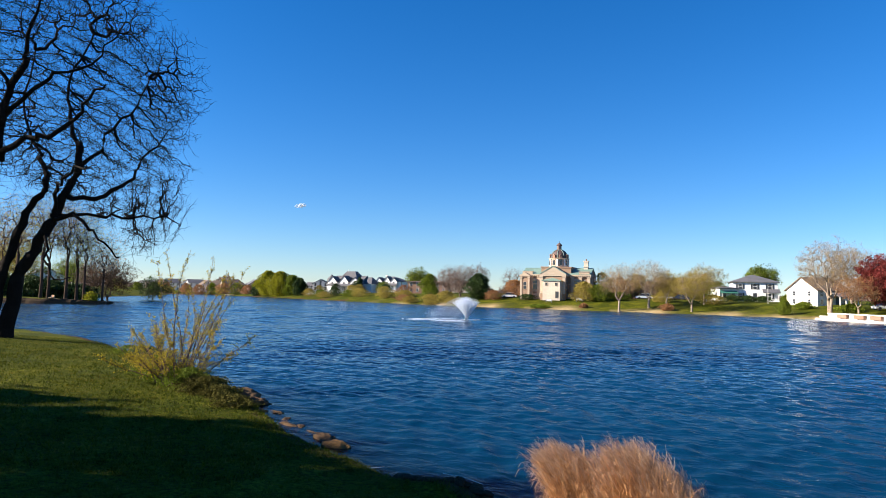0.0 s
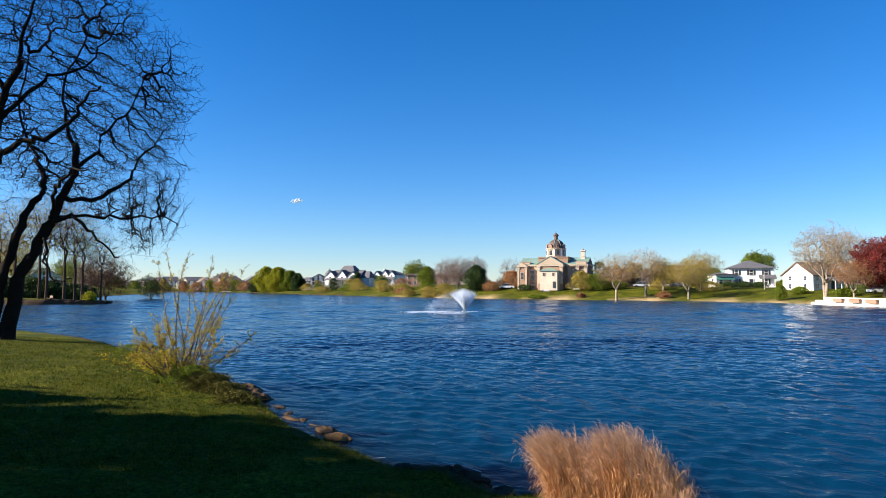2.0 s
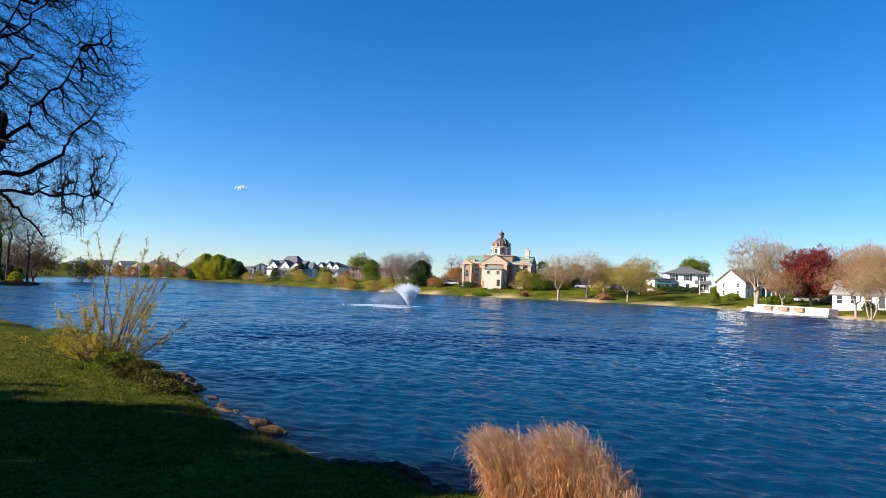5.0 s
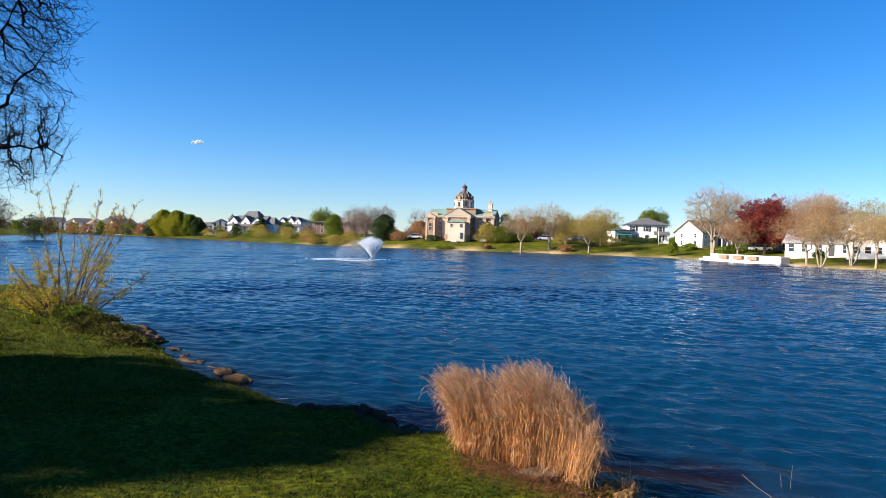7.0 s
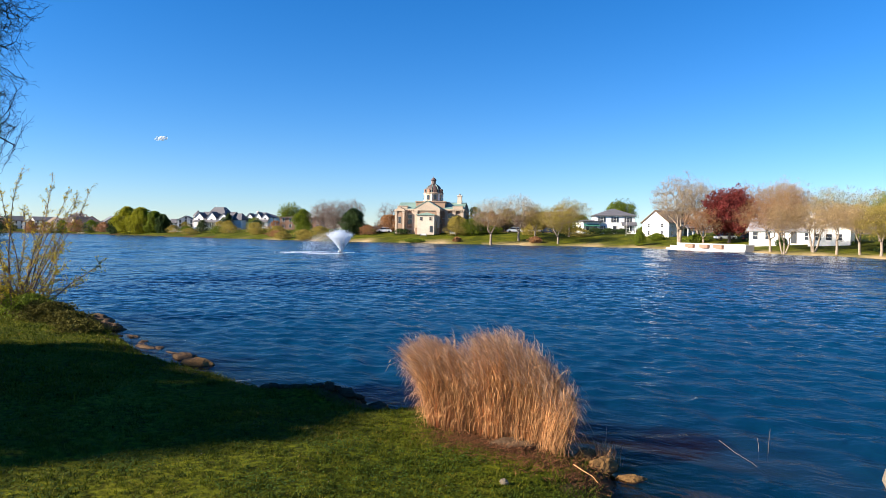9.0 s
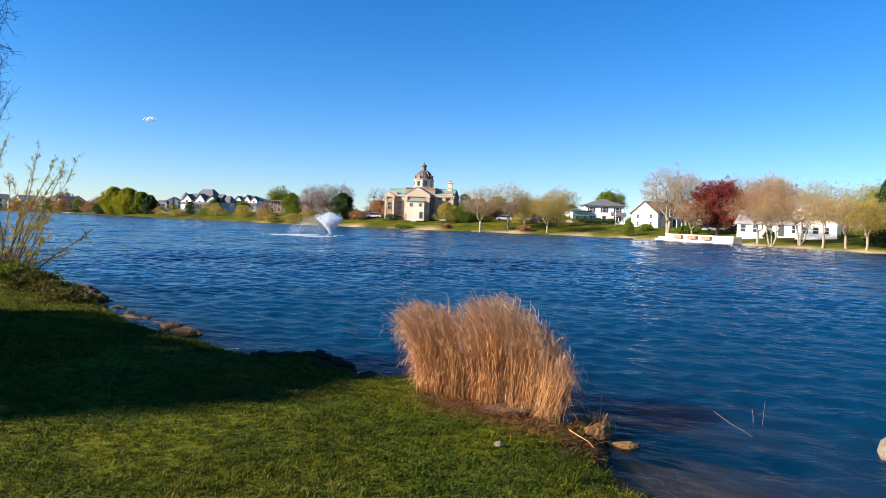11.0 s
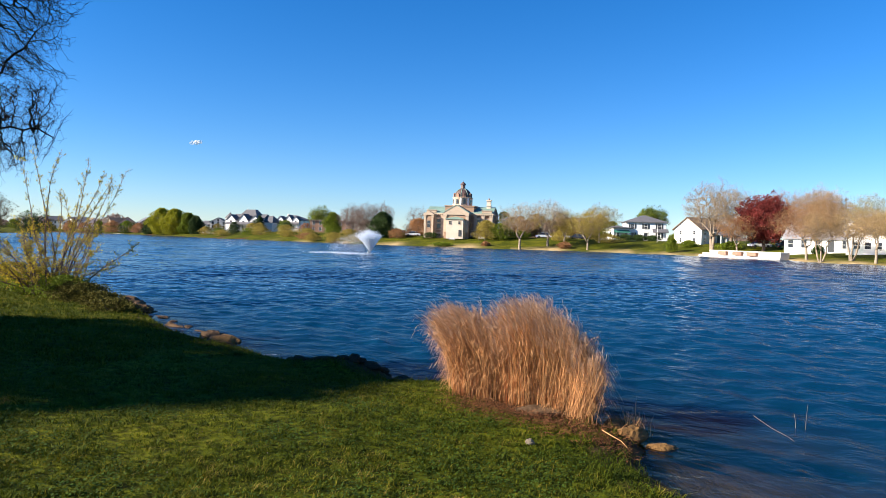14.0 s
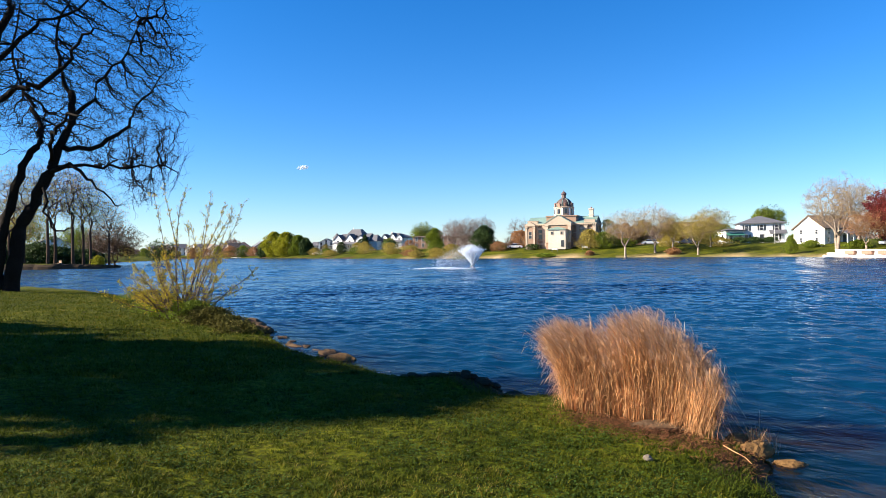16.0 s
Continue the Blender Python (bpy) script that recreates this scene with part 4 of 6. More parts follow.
tower = part("tower", Buf().lathe([(1.7, -1.0), (1.7, 5.0), (1.95, 5.1), (1.95, 5.3)], 8, -7.6, -5.2), M["white_paint"], v1)
part("tower_roof", Buf().lathe([(2.15, 5.2), (2.1, 5.4), (1.1, 6.5), (0.06, 7.6), (0.02, 8.0)], 8, -7.6, -5.2), M["roof_grey"], tower)
for q in (-7.6, -8.7):
    window(v1, q, -6.95 if q > -8 else -6.4, 3.6, 0.7, 1.4)
crest = part("upper_roof", Buf().loft([[(-4.5, -3.5, 6.0), (4.5, -3.5, 6.0), (4.5, 3.5, 6.0), (-4.5, 3.5, 6.0)], [(-2.2, -1.0, 9.2), (2.2, -1.0, 9.2), (2.2, 1.0, 9.2), (-2.2, 1.0, 9.2)]]), M["roof_grey"], v1)
part("finial", Buf().lathe([(0.12, 9.2), (0.05, 9.8), (0.02, 10.3)], 6, -2.1, 0), M["white_paint"], crest)
porch(v1, 0.5, -7.85, 15.0, 1.8, 2.4, 8)
part("side_wing", Buf().box(7.4, 12.0, -3.6, 3.6, -1.2, 3.6), M["white_paint"], v1)
part("side_wing_roof", Buf().loft([[(7.2, -4.0, 3.6), (12.4, -4.0, 3.6), (12.4, 4.0, 3.6), (7.2, 4.0, 3.6)], [(7.2, -0.2, 6.6), (10.6, -0.2, 6.6), (10.6, 0.2, 6.6), (7.2, 0.2, 6.6)]]), M["roof_grey"], v1)
v2 = house("white villa with dark hip roof behind the shrubs", -73.5, 304, -16, 12, 10, 4.2, 6.6, "hip", cols=5, z=4.0, chimneys=((-3, 0, 7.0),))
for dx, hh in ((-3.6, 5.9), (0.6, 6.4), (4.0, 5.8)):
    g = walls(3.0, 3, 4.3, hh, "y")
    part("front_gable", Buf().add([(x + dx, y - 4.6, zz) for x, y, zz in g.v], g.f), M["white_paint"], v2)
    g = gable_roof(3.0, 3, 4.35, hh, 0.3, 0.2, "y")
    part("front_gable_roof", Buf().add([(x + dx, y - 4.6, zz) for x, y, zz in g.v], g.f), M["roof_grey"], v2)
    window(v2, dx, -6.1, 2.8, 0.9, 1.3)
porch(v2, 0, -6.15, 11.0, 1.6, 2.3, 6)
house("white cottage with grey roof among trees", -108, 306, 10, 7, 7, 3.4, 5.2, "gable", "y", z=3.3)
house("small white cottage beside the willow", -117, 320, 0, 6, 6, 3.0, 4.6, "gable", "x", z=2.6)
house("brown brick building with a flat parapet", -51, 275, 0, 16, 10, 4.6, 5.2, "hip", wall="brick", tiles="roof_brown", cols=6, z=3.2)
house("pink house glimpsed between the trees", 21.5, 214, 0, 6, 7, 3.6, 5.6, "gable", "y", wall="pink_paint", tiles="roof_brown", z=3.3)
house("tan shingled house behind bare trees", 35, 216, -10, 10, 8, 3.6, 6.4, "gable", "x", wall="tan_paint", tiles="roof_brown", z=3.2)
rnd = random.Random(3)
for k in range(11):
    hx = -262 + k * 9.6 + rnd.uniform(-1, 1)
    house(rnd.choice(("pale house in the row beyond the lake end", "grey-roofed house in the row beyond the lake end")), hx, 402 - k * 4.5 + rnd.uniform(-4, 4), 35 + rnd.uniform(-8, 8), rnd.uniform(7, 9.5), 8,
          rnd.uniform(3.6, 5), rnd.uniform(6, 7.4), "gable", rnd.choice("xy"), wall=rnd.choice(("white_paint", "tan_paint", "white_paint", "pink_paint")), tiles=rnd.choice(("roof_grey", "roof_brown")),
          cols=3, z=1.4, group="row of houses")


# ---------------------------------------------------------------- far-bank trees
SYC = dict(bark="bark_pale", twig="twig_tan", leaf="leaf_tan", n=1200, leaves=7, leaf_size=0.068, spread=0.26, group="plane trees on the far bank", low=0.30, fork=0.22, stout=0.9, core=0.36)
OLIVE = {**SYC, "leaf": "leaf_bud", "leaves": 9, "leaf_size": 0.075}
RUST = {**SYC, "leaf": "leaf_rust", "leaves": 9, "leaf_size": 0.07, "low": 0.34}
crown_tree(11, 15.2, 170.2, 11.6, 5.2, label="pale-barked plane tree at the water's edge, thinly budding", **SYC)
crown_tree(12, 22.6, 173.5, 11.8, 5.4, label="pale-barked plane tree, thinly budding", **SYC)
crown_tree(13, 31.0, 165.0, 9.4, 4.7, label="low plane tree with yellow-green buds", **OLIVE)
crown_tree(14, 36.0, 176, 9.8, 5.2, label="low plane tree with yellow-green buds", **OLIVE)
crown_tree(10, 27.5, 178, 8.4, 4.0, label="low plane tree with yellow-green buds", **OLIVE)
crown_tree(15, 54.0, 147, 15.2, 6.8, label="tall pale plane tree beside the white bulkhead", trunks=2, **{**SYC, "n": 1700})
crown_tree(16, 59.6, 151, 13.6, 5.4, label="slender plane tree with sparse buds", **SYC)
crown_tree(17, 56.8, 141, 7.8, 3.8, label="small plane tree with rust-coloured buds", **RUST)
crown_tree(18, 62.2, 141, 11.3, 4.9, "bark_mid", "twig_red", "leaf_purple", "round-crowned purple copper beech", n=1500, leaves=24, leaf_size=0.15, spread=0.28, core=0.36, low=0.12, fork=0.12)
crown_tree(19, 58.6, 116.5, 9.0, 5.6, label="rust-budded plane tree with a pale spreading trunk", lean=(-0.05, 0), **{**RUST, "fork": 0.2})
crown_tree(20, 68.5, 133, 11.8, 6.0, label="rust-budded plane tree behind the ranch house", **RUST)
crown_tree(21, 58.9, 112.5, 8.8, 3.4, label="plane tree with thin olive buds before the ranch house", trunks=3, **SYC)
crown_tree(22, 62.4, 110, 8.8, 3.6, label="leaning plane tree with thin olive buds", lean=(0.05, 0), trunks=3, **{**SYC, "fork": 0.3})
crown_tree(23, 62.9, 104.5, 8.2, 3.4, label="plane tree with thin olive buds", **{**SYC, "fork": 0.3, "low": 0.4})
crown_tree(24, 64.0, 100.5, 7.6, 3.2, label="leaning pale plane tree", lean=(-0.06, 0), **{**SYC, "fork": 0.3, "low": 0.4})
crown_tree(25, 65.2, 97.5, 7.8, 3.3, label="pale plane tree beside the conifer", **{**OLIVE, "fork": 0.28})
for k, (x, y, h, rr, lf) in enumerate(((73, 138, 11.8, 5.2, "leaf_tan"), (79, 132, 10.6, 5.2, "leaf_bud"), (84, 126, 10.0, 5.0, "leaf_bud"), (68, 147, 12.2, 5.2, "leaf_rust"), (90, 120, 9.6, 5.0, "leaf_bud"), (76, 146, 12.4, 5.4, "leaf_tan"),
                                       (78, 110, 8.6, 4.2, "leaf_bud"), (82, 118, 9.4, 4.6, "leaf_green"))):
    crown_tree(40 + k, x, y, h, rr, "bark_mid", "twig_tan", lf, {"leaf_tan": "tan-budded tree behind the houses", "leaf_rust": "rust-budded tree behind the houses", "leaf_bud": "olive-budded tree behind the houses",
               "leaf_green": "fresh green tree behind the houses"}[lf], n=900, leaves=12, leaf_size=0.095, spread=0.35, low=0.12, core=0.38, group="trees behind the houses")
bush(26, 70.6, 101.5, 9.8, 2.2, "leaf_dark", "dark green pointed conifer on the bank", 9000, 0.24, "tree", "conifer", conic=1.0)
bush(27, 75.2, 103.5, 6.6, 1.4, "leaf_dark", "blue-green conifer behind a pale tree", 5000, 0.22, "tree", "conifer", conic=1.0)
crown_tree(28, 61.0, 218, 10.4, 4.8, "bark_mid", "twig_tan", "leaf_green", "round green maple behind the white house", n=900, leaves=14, leaf_size=0.17, spread=0.35, low=0.2)
crown_tree(29, -29.8, 214, 10.2, 4.4, "bark_mid", "twig_red", "leaf_mauve", "leafless grey-brown tree on the far bank", n=1600, leaves=5, leaf_size=0.08, spread=0.25, low=0.12, fork=0.1, trunks=2, stout=1.1)
crown_tree(30, -24.6, 216, 10.0, 4.4, "bark_mid", "twig_red", "leaf_mauve", "leafless grey-brown tree on the far bank", n=1600, leaves=5, leaf_size=0.08, spread=0.25, low=0.12, fork=0.1, trunks=2, stout=1.1)
crown_tree(31, -34.4, 218, 9.8, 4.2, "bark_mid", "twig_red", "leaf_mauve", "leafless grey-brown tree on the far bank", n=1600, leaves=5, leaf_size=0.08, spread=0.25, low=0.12, fork=0.1, trunks=2, stout=1.1)
bush(32, -22.8, 203, 7.4, 3.2, "leaf_dark", "dark evergreen at the water's edge", 5000, 0.26, "tree", "evergreen")
crown_tree(33, -13.5, 218, 9.4, 4.2, "bark_mid", "twig_red", "leaf_mauve", "bare grey-brown tree beside the church", n=1000, leaves=2, leaf_size=0.07, low=0.2)
bush(34, -12.0, 204, 5.0, 3.8, "leaf_rust", "broad rust-brown shrub beside the church", 3500, 0.2)
bush(35, 7.6, 189, 5.2, 3.2, "leaf_bud", "olive shrub before the church", 3000, 0.17)
bush(36, 11.5, 188, 4.4, 3.0, "leaf_green", "olive-green shrub before the church", 2500, 0.17)
bush(39, -84.5, 288, 6.8, 2.4, "leaf_dark", "dark conifer before the villa", 2600, 0.24, "tree", "conifer", conic=1.0)
crown_tree(37, -57.5, 282, 10.8, 5.0, "bark_mid", "twig_tan", "leaf_green", "fresh green tree behind the shore shrubs", n=500, leaves=8, leaf_size=0.24, spread=0.4, low=0.2)
bush(38, -44.5, 240, 7.0, 2.9, "leaf_green", "upright green tree on the bank", 4000, 0.28, "tree", "shore_tree")
for k, (x, y, h, rr, lf) in enumerate(((-131, 298, 11.2, 5.0, "leaf_willow"), (-123, 293, 11.0, 5.0, "leaf_willow"), (-116, 290, 9.0, 3.6, "leaf_green"), (-137, 302, 7.5, 3.4, "leaf_dark"), (-110.5, 285, 7.5, 2.6, "leaf_dark"))):
    bush(50 + k, x, y, h, rr, lf, {"leaf_willow": "yellow-green willow on the far bank", "leaf_green": "green tree beside the willows", "leaf_dark": "dark tree beside the willows"}[lf], 9000, 0.26, "tree", "willow" if lf == "leaf_willow" else "shore_tree")
for k, (x, y, h, rr, lf) in enumerate(((-86, 288, 5.4, 2.6, "leaf_dark"), (-80, 262, 3.6, 2.8, "leaf_bud"), (-66, 258, 4.4, 3.0, "leaf_green"), (-60, 236, 3.2, 3.2, "leaf_bud"), (-50, 224, 2.4, 3.0, "leaf_bud"),
                                       (-38, 206, 2.2, 2.6, "leaf_bud"), (-100, 268, 3.2, 2.4, "leaf_bud"), (-104, 292, 4.2, 2.4, "leaf_bud"), (-96, 290, 4.6, 2.2, "leaf_dark"), (-44, 205, 2.0, 2.4, "leaf_bud"),
                                       (17, 190, 2.2, 2.6, "leaf_green"), (27, 182, 2.4, 2.6, "leaf_bud"), (38, 176, 2.2, 3.4, "leaf_bud"), (26, 168, 1.5, 1.5, "leaf_rust"), (47.3, 153, 3.2, 1.3, "leaf_green"),
                                       (46, 190, 1.5, 2.2, "leaf_dark"), (49.5, 189, 1.5, 2.0, "leaf_dark"), (53, 188, 1.4, 2.0, "leaf_dark"), (56, 178, 1.9, 1.6, "leaf_green"), (53.5, 160, 1.5, 1.8, "leaf_green"),
                                       (59, 150, 1.6, 2.2, "leaf_green"), (66, 134, 1.6, 2.0, "leaf_dark"), (7, 176, 1.1, 0.9, "leaf_rust"), (-4, 180, 0.9, 2.6, "leaf_green"), (75, 96, 1.8, 2.6, "leaf_bud"), (79, 93, 1.8, 2.6, "leaf_bud"), (-92, 260, 2.6, 2.6, "leaf_green"), (-85, 256, 3.4, 2.2, "leaf_dark"), (-74, 252, 3.8, 2.4, "leaf_bud"), (-62, 246, 3.6, 2.6, "leaf_dark"), (-57, 226, 2.2, 2.6, "leaf_bud"), (-48, 214, 1.8, 2.6, "leaf_rust"), (-41, 222, 3.2, 2.6, "leaf_green"), (-36, 198, 1.6, 2.4, "leaf_bud"), (-29, 195, 1.6, 2.6, "leaf_bud"), (-70, 240, 3.0, 3.4, "leaf_bud"), (-76, 246, 2.4, 3.0, "leaf_green"), (-88, 252, 2.2, 3.0, "leaf_bud"), (-33, 205, 3.0, 3.0, "leaf_bud"), (-52, 232, 3.6, 3.0, "leaf_rust"), (-8, 196, 1.6, 2.4, "leaf_dark"), (-18, 200, 2.6, 2.6, "leaf_rust"), (20, 203, 2.8, 2.4, "leaf_bud"), (30, 201, 3.4, 2.6, "leaf_bud"), (40, 200, 3.0, 2.8, "leaf_green"), (66, 152, 2.2, 2.4, "leaf_dark"), (72, 118, 1.0, 1.6, "leaf_green"), (65.5, 126, 1.4, 0.9, "leaf_dark"))):
    bush(70 + k, x, y, h, rr, lf, {"leaf_dark": "clipped dark green shrub on the far bank", "leaf_bud": "olive-yellow shrub on the far bank", "leaf_green": "green shrub on the far bank", "leaf_rust": "rust-brown shrub on the far bank"}[lf],
         1400, 0.16, group="far-bank shrubs")


rr = random.Random(61)
for k in range(15):
    lf = rr.choice(("leaf_bud", "leaf_rust", "leaf_bud", "leaf_green", "leaf_mauve"))
    bush(430 + k, 13.5 + 2.2 * k + rr.uniform(-0.8, 0.8), rr.uniform(196, 208), rr.uniform(4.6, 7.6), rr.uniform(2.2, 3.2), lf,
         {"leaf_bud": "olive tree massed behind the plane trees", "leaf_rust": "rust-brown tree massed behind the plane trees", "leaf_green": "green tree massed behind the plane trees",
          "leaf_mauve": "leafless brown tree massed behind the plane trees"}[lf], 1500, 0.2, "tree", "shore_tree", "trees behind the plane trees")


# ---------------------------------------------------------------- low woods beyond everything
def far_woods():
    r = np.random.default_rng(12)
    n = 60000
    a = np.radians(r.uniform(-75, 55, n))
    d = 470 + 60 * r.random(n) + 40 * np.sin(a * 9)
    top = 5.5 + 2.5 * np.sin(a * 37) + 1.8 * np.sin(a * 91 + 1) + 1.2 * np.sin(a * 171)
    x, y, z = np.sin(a) * d, np.cos(a) * d, 2.0 + r.random(n) ** 0.7 * np.maximum(top, 2)
    buf = leaf_cloud(random.Random(1), np.stack([x, y, z], 1), 0.75, 1, 0.4)
    tagged(new("woods", buf.mesh("woods", M["leaf_mauve"])), "low leafless woods on the far skyline", "woods", kind="stuff")


far_woods()


# ---------------------------------------------------------------- the old tree on the near bank
def old_tree():
    rnd = random.Random(5)
    bx, by = -31.2, 34.0
    bz = GROUND(bx, by) - 0.15
    th = thing("tree", "huge leafless spreading tree with two dark leaning trunks on the lawn", "tree", pose(bx, by, bz))
    limbs, twigs = Buf(), Buf()

    def smooth_line(pts, rough=0.1):
        """Rounds a rough line of points off and gives it knees and crooks."""
        out = []
        for i in range(len(pts) - 1):
            a, b, c, d = (Vector(pts[max(0, min(len(pts) - 1, k))]) for k in (i - 1, i, i + 1, i + 2))
            for t in (0.0, 0.34, 0.67):
                q = 0.5 * (2 * b + (c - a) * t + (2 * a - 5 * b + 4 * c - d) * t * t + (3 * b - a - 3 * c + d) * t ** 3)
                out.append(q + Vector((rnd.gauss(0, rough), rnd.gauss(0, rough), rnd.gauss(0, rough))))
        return out + [Vector(pts[-1])]

    forks = []

    def limb(pts, r0, r1, start=0.25, sides=8, rough=0.1):
        pts = smooth_line([(min(q[0], 4 + (q[0] - 4) * 0.85), q[1], q[2]) for q in pts], rough)
        n = len(pts) - 1
        r0, r1 = (r0, r1) if sides == 12 else (r0 * 0.8, r1 * 0.6)
        rad = lambda t: r0 + (r1 - r0) * t ** 0.8
        limbs.tube(pts, [rad(i / n) * rnd.uniform(0.93, 1.08) for i in range(n + 1)], sides)
        first = int(start * n)
        forks.extend((tuple(p), rad(min(1, (i + first) / n))) for i, p in enumerate(pts[first:]))

    limb(((0.45, 0, -0.3), (0.55, 0, 0.6), (0.85, 0, 2.2), (1.2, 0.1, 4.0), (1.95, 0.1, 5.2), (2.8, 0.1, 6.5), (3.1, 0.2, 7.3), (3.7, 0.3, 8.5), (4.1, 0.5, 10.0), (4.0, 0.6, 11.4)), 0.47, 0.17, 0.8, 12, 0.06)
    limb(((-0.55, -0.3, -0.3), (-0.3, -0.3, 0.8), (0.2, -0.3, 2.9), (0.75, -0.3, 4.8), (1.35, -0.2, 6.7), (1.95, 0.0, 8.0), (2.4, 0.2, 8.8), (2.0, 0.5, 9.8), (1.3, 0.8, 10.6)), 0.36, 0.12, 0.75, 12, 0.06)
    limb(((-1.9, -0.6, -0.3), (-2.0, -0.6, 2.5), (-1.3, -0.7, 5.7), (-0.5, -0.9, 8.4), (0.0, -0.9, 10.2), (0.3, -1.0, 12.4), (0.9, -1.0, 14.3), (1.9, -1.2, 15.8)), 0.42, 0.16, 0.6, 12, 0.06)
    for pts, r0, r1 in (
            (((2.9, 0.1, 6.7), (4.2, -0.4, 7.0), (5.9, -0.7, 6.8), (6.5, -0.8, 6.1), (7.8, -1.0, 5.4), (8.8, -1.1, 4.7)), 0.17, 0.05),
            (((3.6, 0.3, 8.2), (5.3, 0.6, 8.1), (7.1, 1.0, 8.8), (8.0, 1.2, 9.7), (8.3, 1.3, 10.5), (9.4, 1.5, 11.6)), 0.21, 0.07),
            (((0.0, -0.9, 10.2), (2.1, -1.3, 11.2), (3.9, -1.5, 11.3), (5.9, -1.8, 12.0), (6.9, -2.0, 13.1), (8.2, -2.2, 13.8)), 0.25, 0.08),
            (((0.3, -1.0, 12.4), (2.0, -0.8, 14.2), (3.3, -0.6, 14.9), (5.4, -0.4, 15.6), (6.8, -0.2, 17.0)), 0.19, 0.07),
            (((4.1, 0.5, 9.9), (5.3, 1.0, 11.1), (5.7, 1.4, 12.4), (7.1, 1.9, 13.8), (7.6, 2.4, 15.6)), 0.17, 0.06),
            (((4.0, 0.6, 10.9), (3.2, 0.9, 12.5), (2.6, 1.2, 14.1), (2.8, 1.4, 16.0), (3.8, 1.6, 18.2)), 0.17, 0.07),
            (((2.6, 0.1, 6.0), (3.3, -0.6, 4.6), (4.3, -0.9, 3.4), (5.4, -1.0, 3.6)), 0.11, 0.05),
            (((3.3, 0.2, 7.6), (4.6, -1.6, 8.3), (6.0, -2.6, 8.4), (7.6, -3.4, 9.2), (8.8, -3.8, 9.0)), 0.15, 0.06),
            (((3.0, 0.2, 7.1), (5.0, 1.8, 7.3), (6.6, 2.6, 7.2), (8.4, 3.4, 7.4), (9.4, 3.8, 7.0)), 0.13, 0.05),
            (((1.9, -1.2, 15.8), (2.3, -1.6, 17.6), (3.4, -2.0, 19.2), (3.2, -2.2, 21.0)), 0.15, 0.06),
            (((0.9, -1.0, 14.3), (-0.4, -1.6, 16.0), (-1.0, -1.8, 18.6), (-0.4, -2.0, 20.6)), 0.15, 0.06),
            (((1.4, 0.8, 10.6), (0.2, 1.2, 12.2), (-0.6, 1.6, 14.6), (-0.4, 2.0, 17.5)), 0.13, 0.06),
            (((-0.5, -0.9, 8.4), (-2.4, -1.6, 9.8), (-4.4, -2.0, 10.2), (-6.4, -2.6, 12.0)), 0.17, 0.06),
            (((-1.3, -0.7, 5.7), (-3.2, 0.2, 7.0), (-5.2, 0.6, 7.2), (-7.0, 1.0, 8.4)), 0.15, 0.05)):
        limb(pts, r0, r1)
    # fine twigs, each reached from the limb that lies nearest, out to the rounded edge of the crown
    r = np.random.default_rng(17)
    across, depth = np.array([0.737, 0.676, 0]), np.array([-0.676, 0.737, 0])
    u, v, z = r.uniform(-9.5, 10.8, 90000), r.normal(0, 2.6, 90000), r.uniform(4.5, 23, 90000)
    edge = np.interp(z, (4.5, 5.4, 6.9, 8.6, 10.1, 11.9, 13.3, 15.1, 17.3, 19.2, 20.8, 23), (7.4, 8.0, 8.8, 9.4, 9.5, 9.1, 9.5, 10.3, 9.7, 8.0, 7.0, 3.5)) + 0.35 * np.sin(z * 3.1) + 0.25 * np.sin(z * 7.3 + v)
    under = np.interp(u, (-9.5, -4, 0, 2.4, 4.5, 6.3, 7.6, 10.8), (7.5, 8.0, 9.6, 8.6, 8.0, 6.9, 5.0, 4.6)) + 0.3 * np.sin(u * 4 + v)
    ok = (u < edge) & (z > under) & (np.abs(v) < 6.2)
    ends = (across * u[ok][:, None] + depth * v[ok][:, None] + np.array([0, 0, 1.0]) * (z[ok] - bz)[:, None])[:36000]
    at = np.array([f[0] for f in forks])
    near = np.array([int(((at - e) ** 2).sum(1).argmin()) for e in ends])
    for i in np.unique(near):
        reach(r, limbs, twigs, at[i], ends[near == i], 0.0080, 0.12, 90, 0.39)
    # root flare
    for k in range(7):
        a = k * math.tau / 7 + 0.3
        limbs.tube([(0.2, 0, 0.9), (0.45 * math.cos(a), 0.45 * math.sin(a), 0.3), (0.95 * math.cos(a), 0.95 * math.sin(a), -0.05)], [0.3, 0.2, 0.06], 6)
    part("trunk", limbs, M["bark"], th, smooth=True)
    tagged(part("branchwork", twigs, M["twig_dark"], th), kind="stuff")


old_tree()

# trees on the spit and along the left bank
LEFT = dict(bark="bark_umber", twig="bark_umber", group="trees along the near bank", kink=0.12)
for k, (x, y, h, rr) in enumerate(((-97, 116, 20.5, 5.0), (-94, 119, 21.5, 4.8), (-90.5, 119.5, 18, 4.6), (-99.5, 121, 21, 5.2), (-87.5, 121, 15.5, 4.2), (-104, 118, 21, 5.4), (-95.5, 124, 20, 5.0), (-110, 121, 20, 5.4))):
    crown_tree(100 + k, x, y, h, rr, leaf="leaf_rust" if k % 3 == 1 else "leaf_bud", label="tall slim barely budding tree on the grassy spit", n=700, leaves=3, leaf_size=0.10, spread=0.35, low=0.34, fork=0.36, stout=0.62, **LEFT)
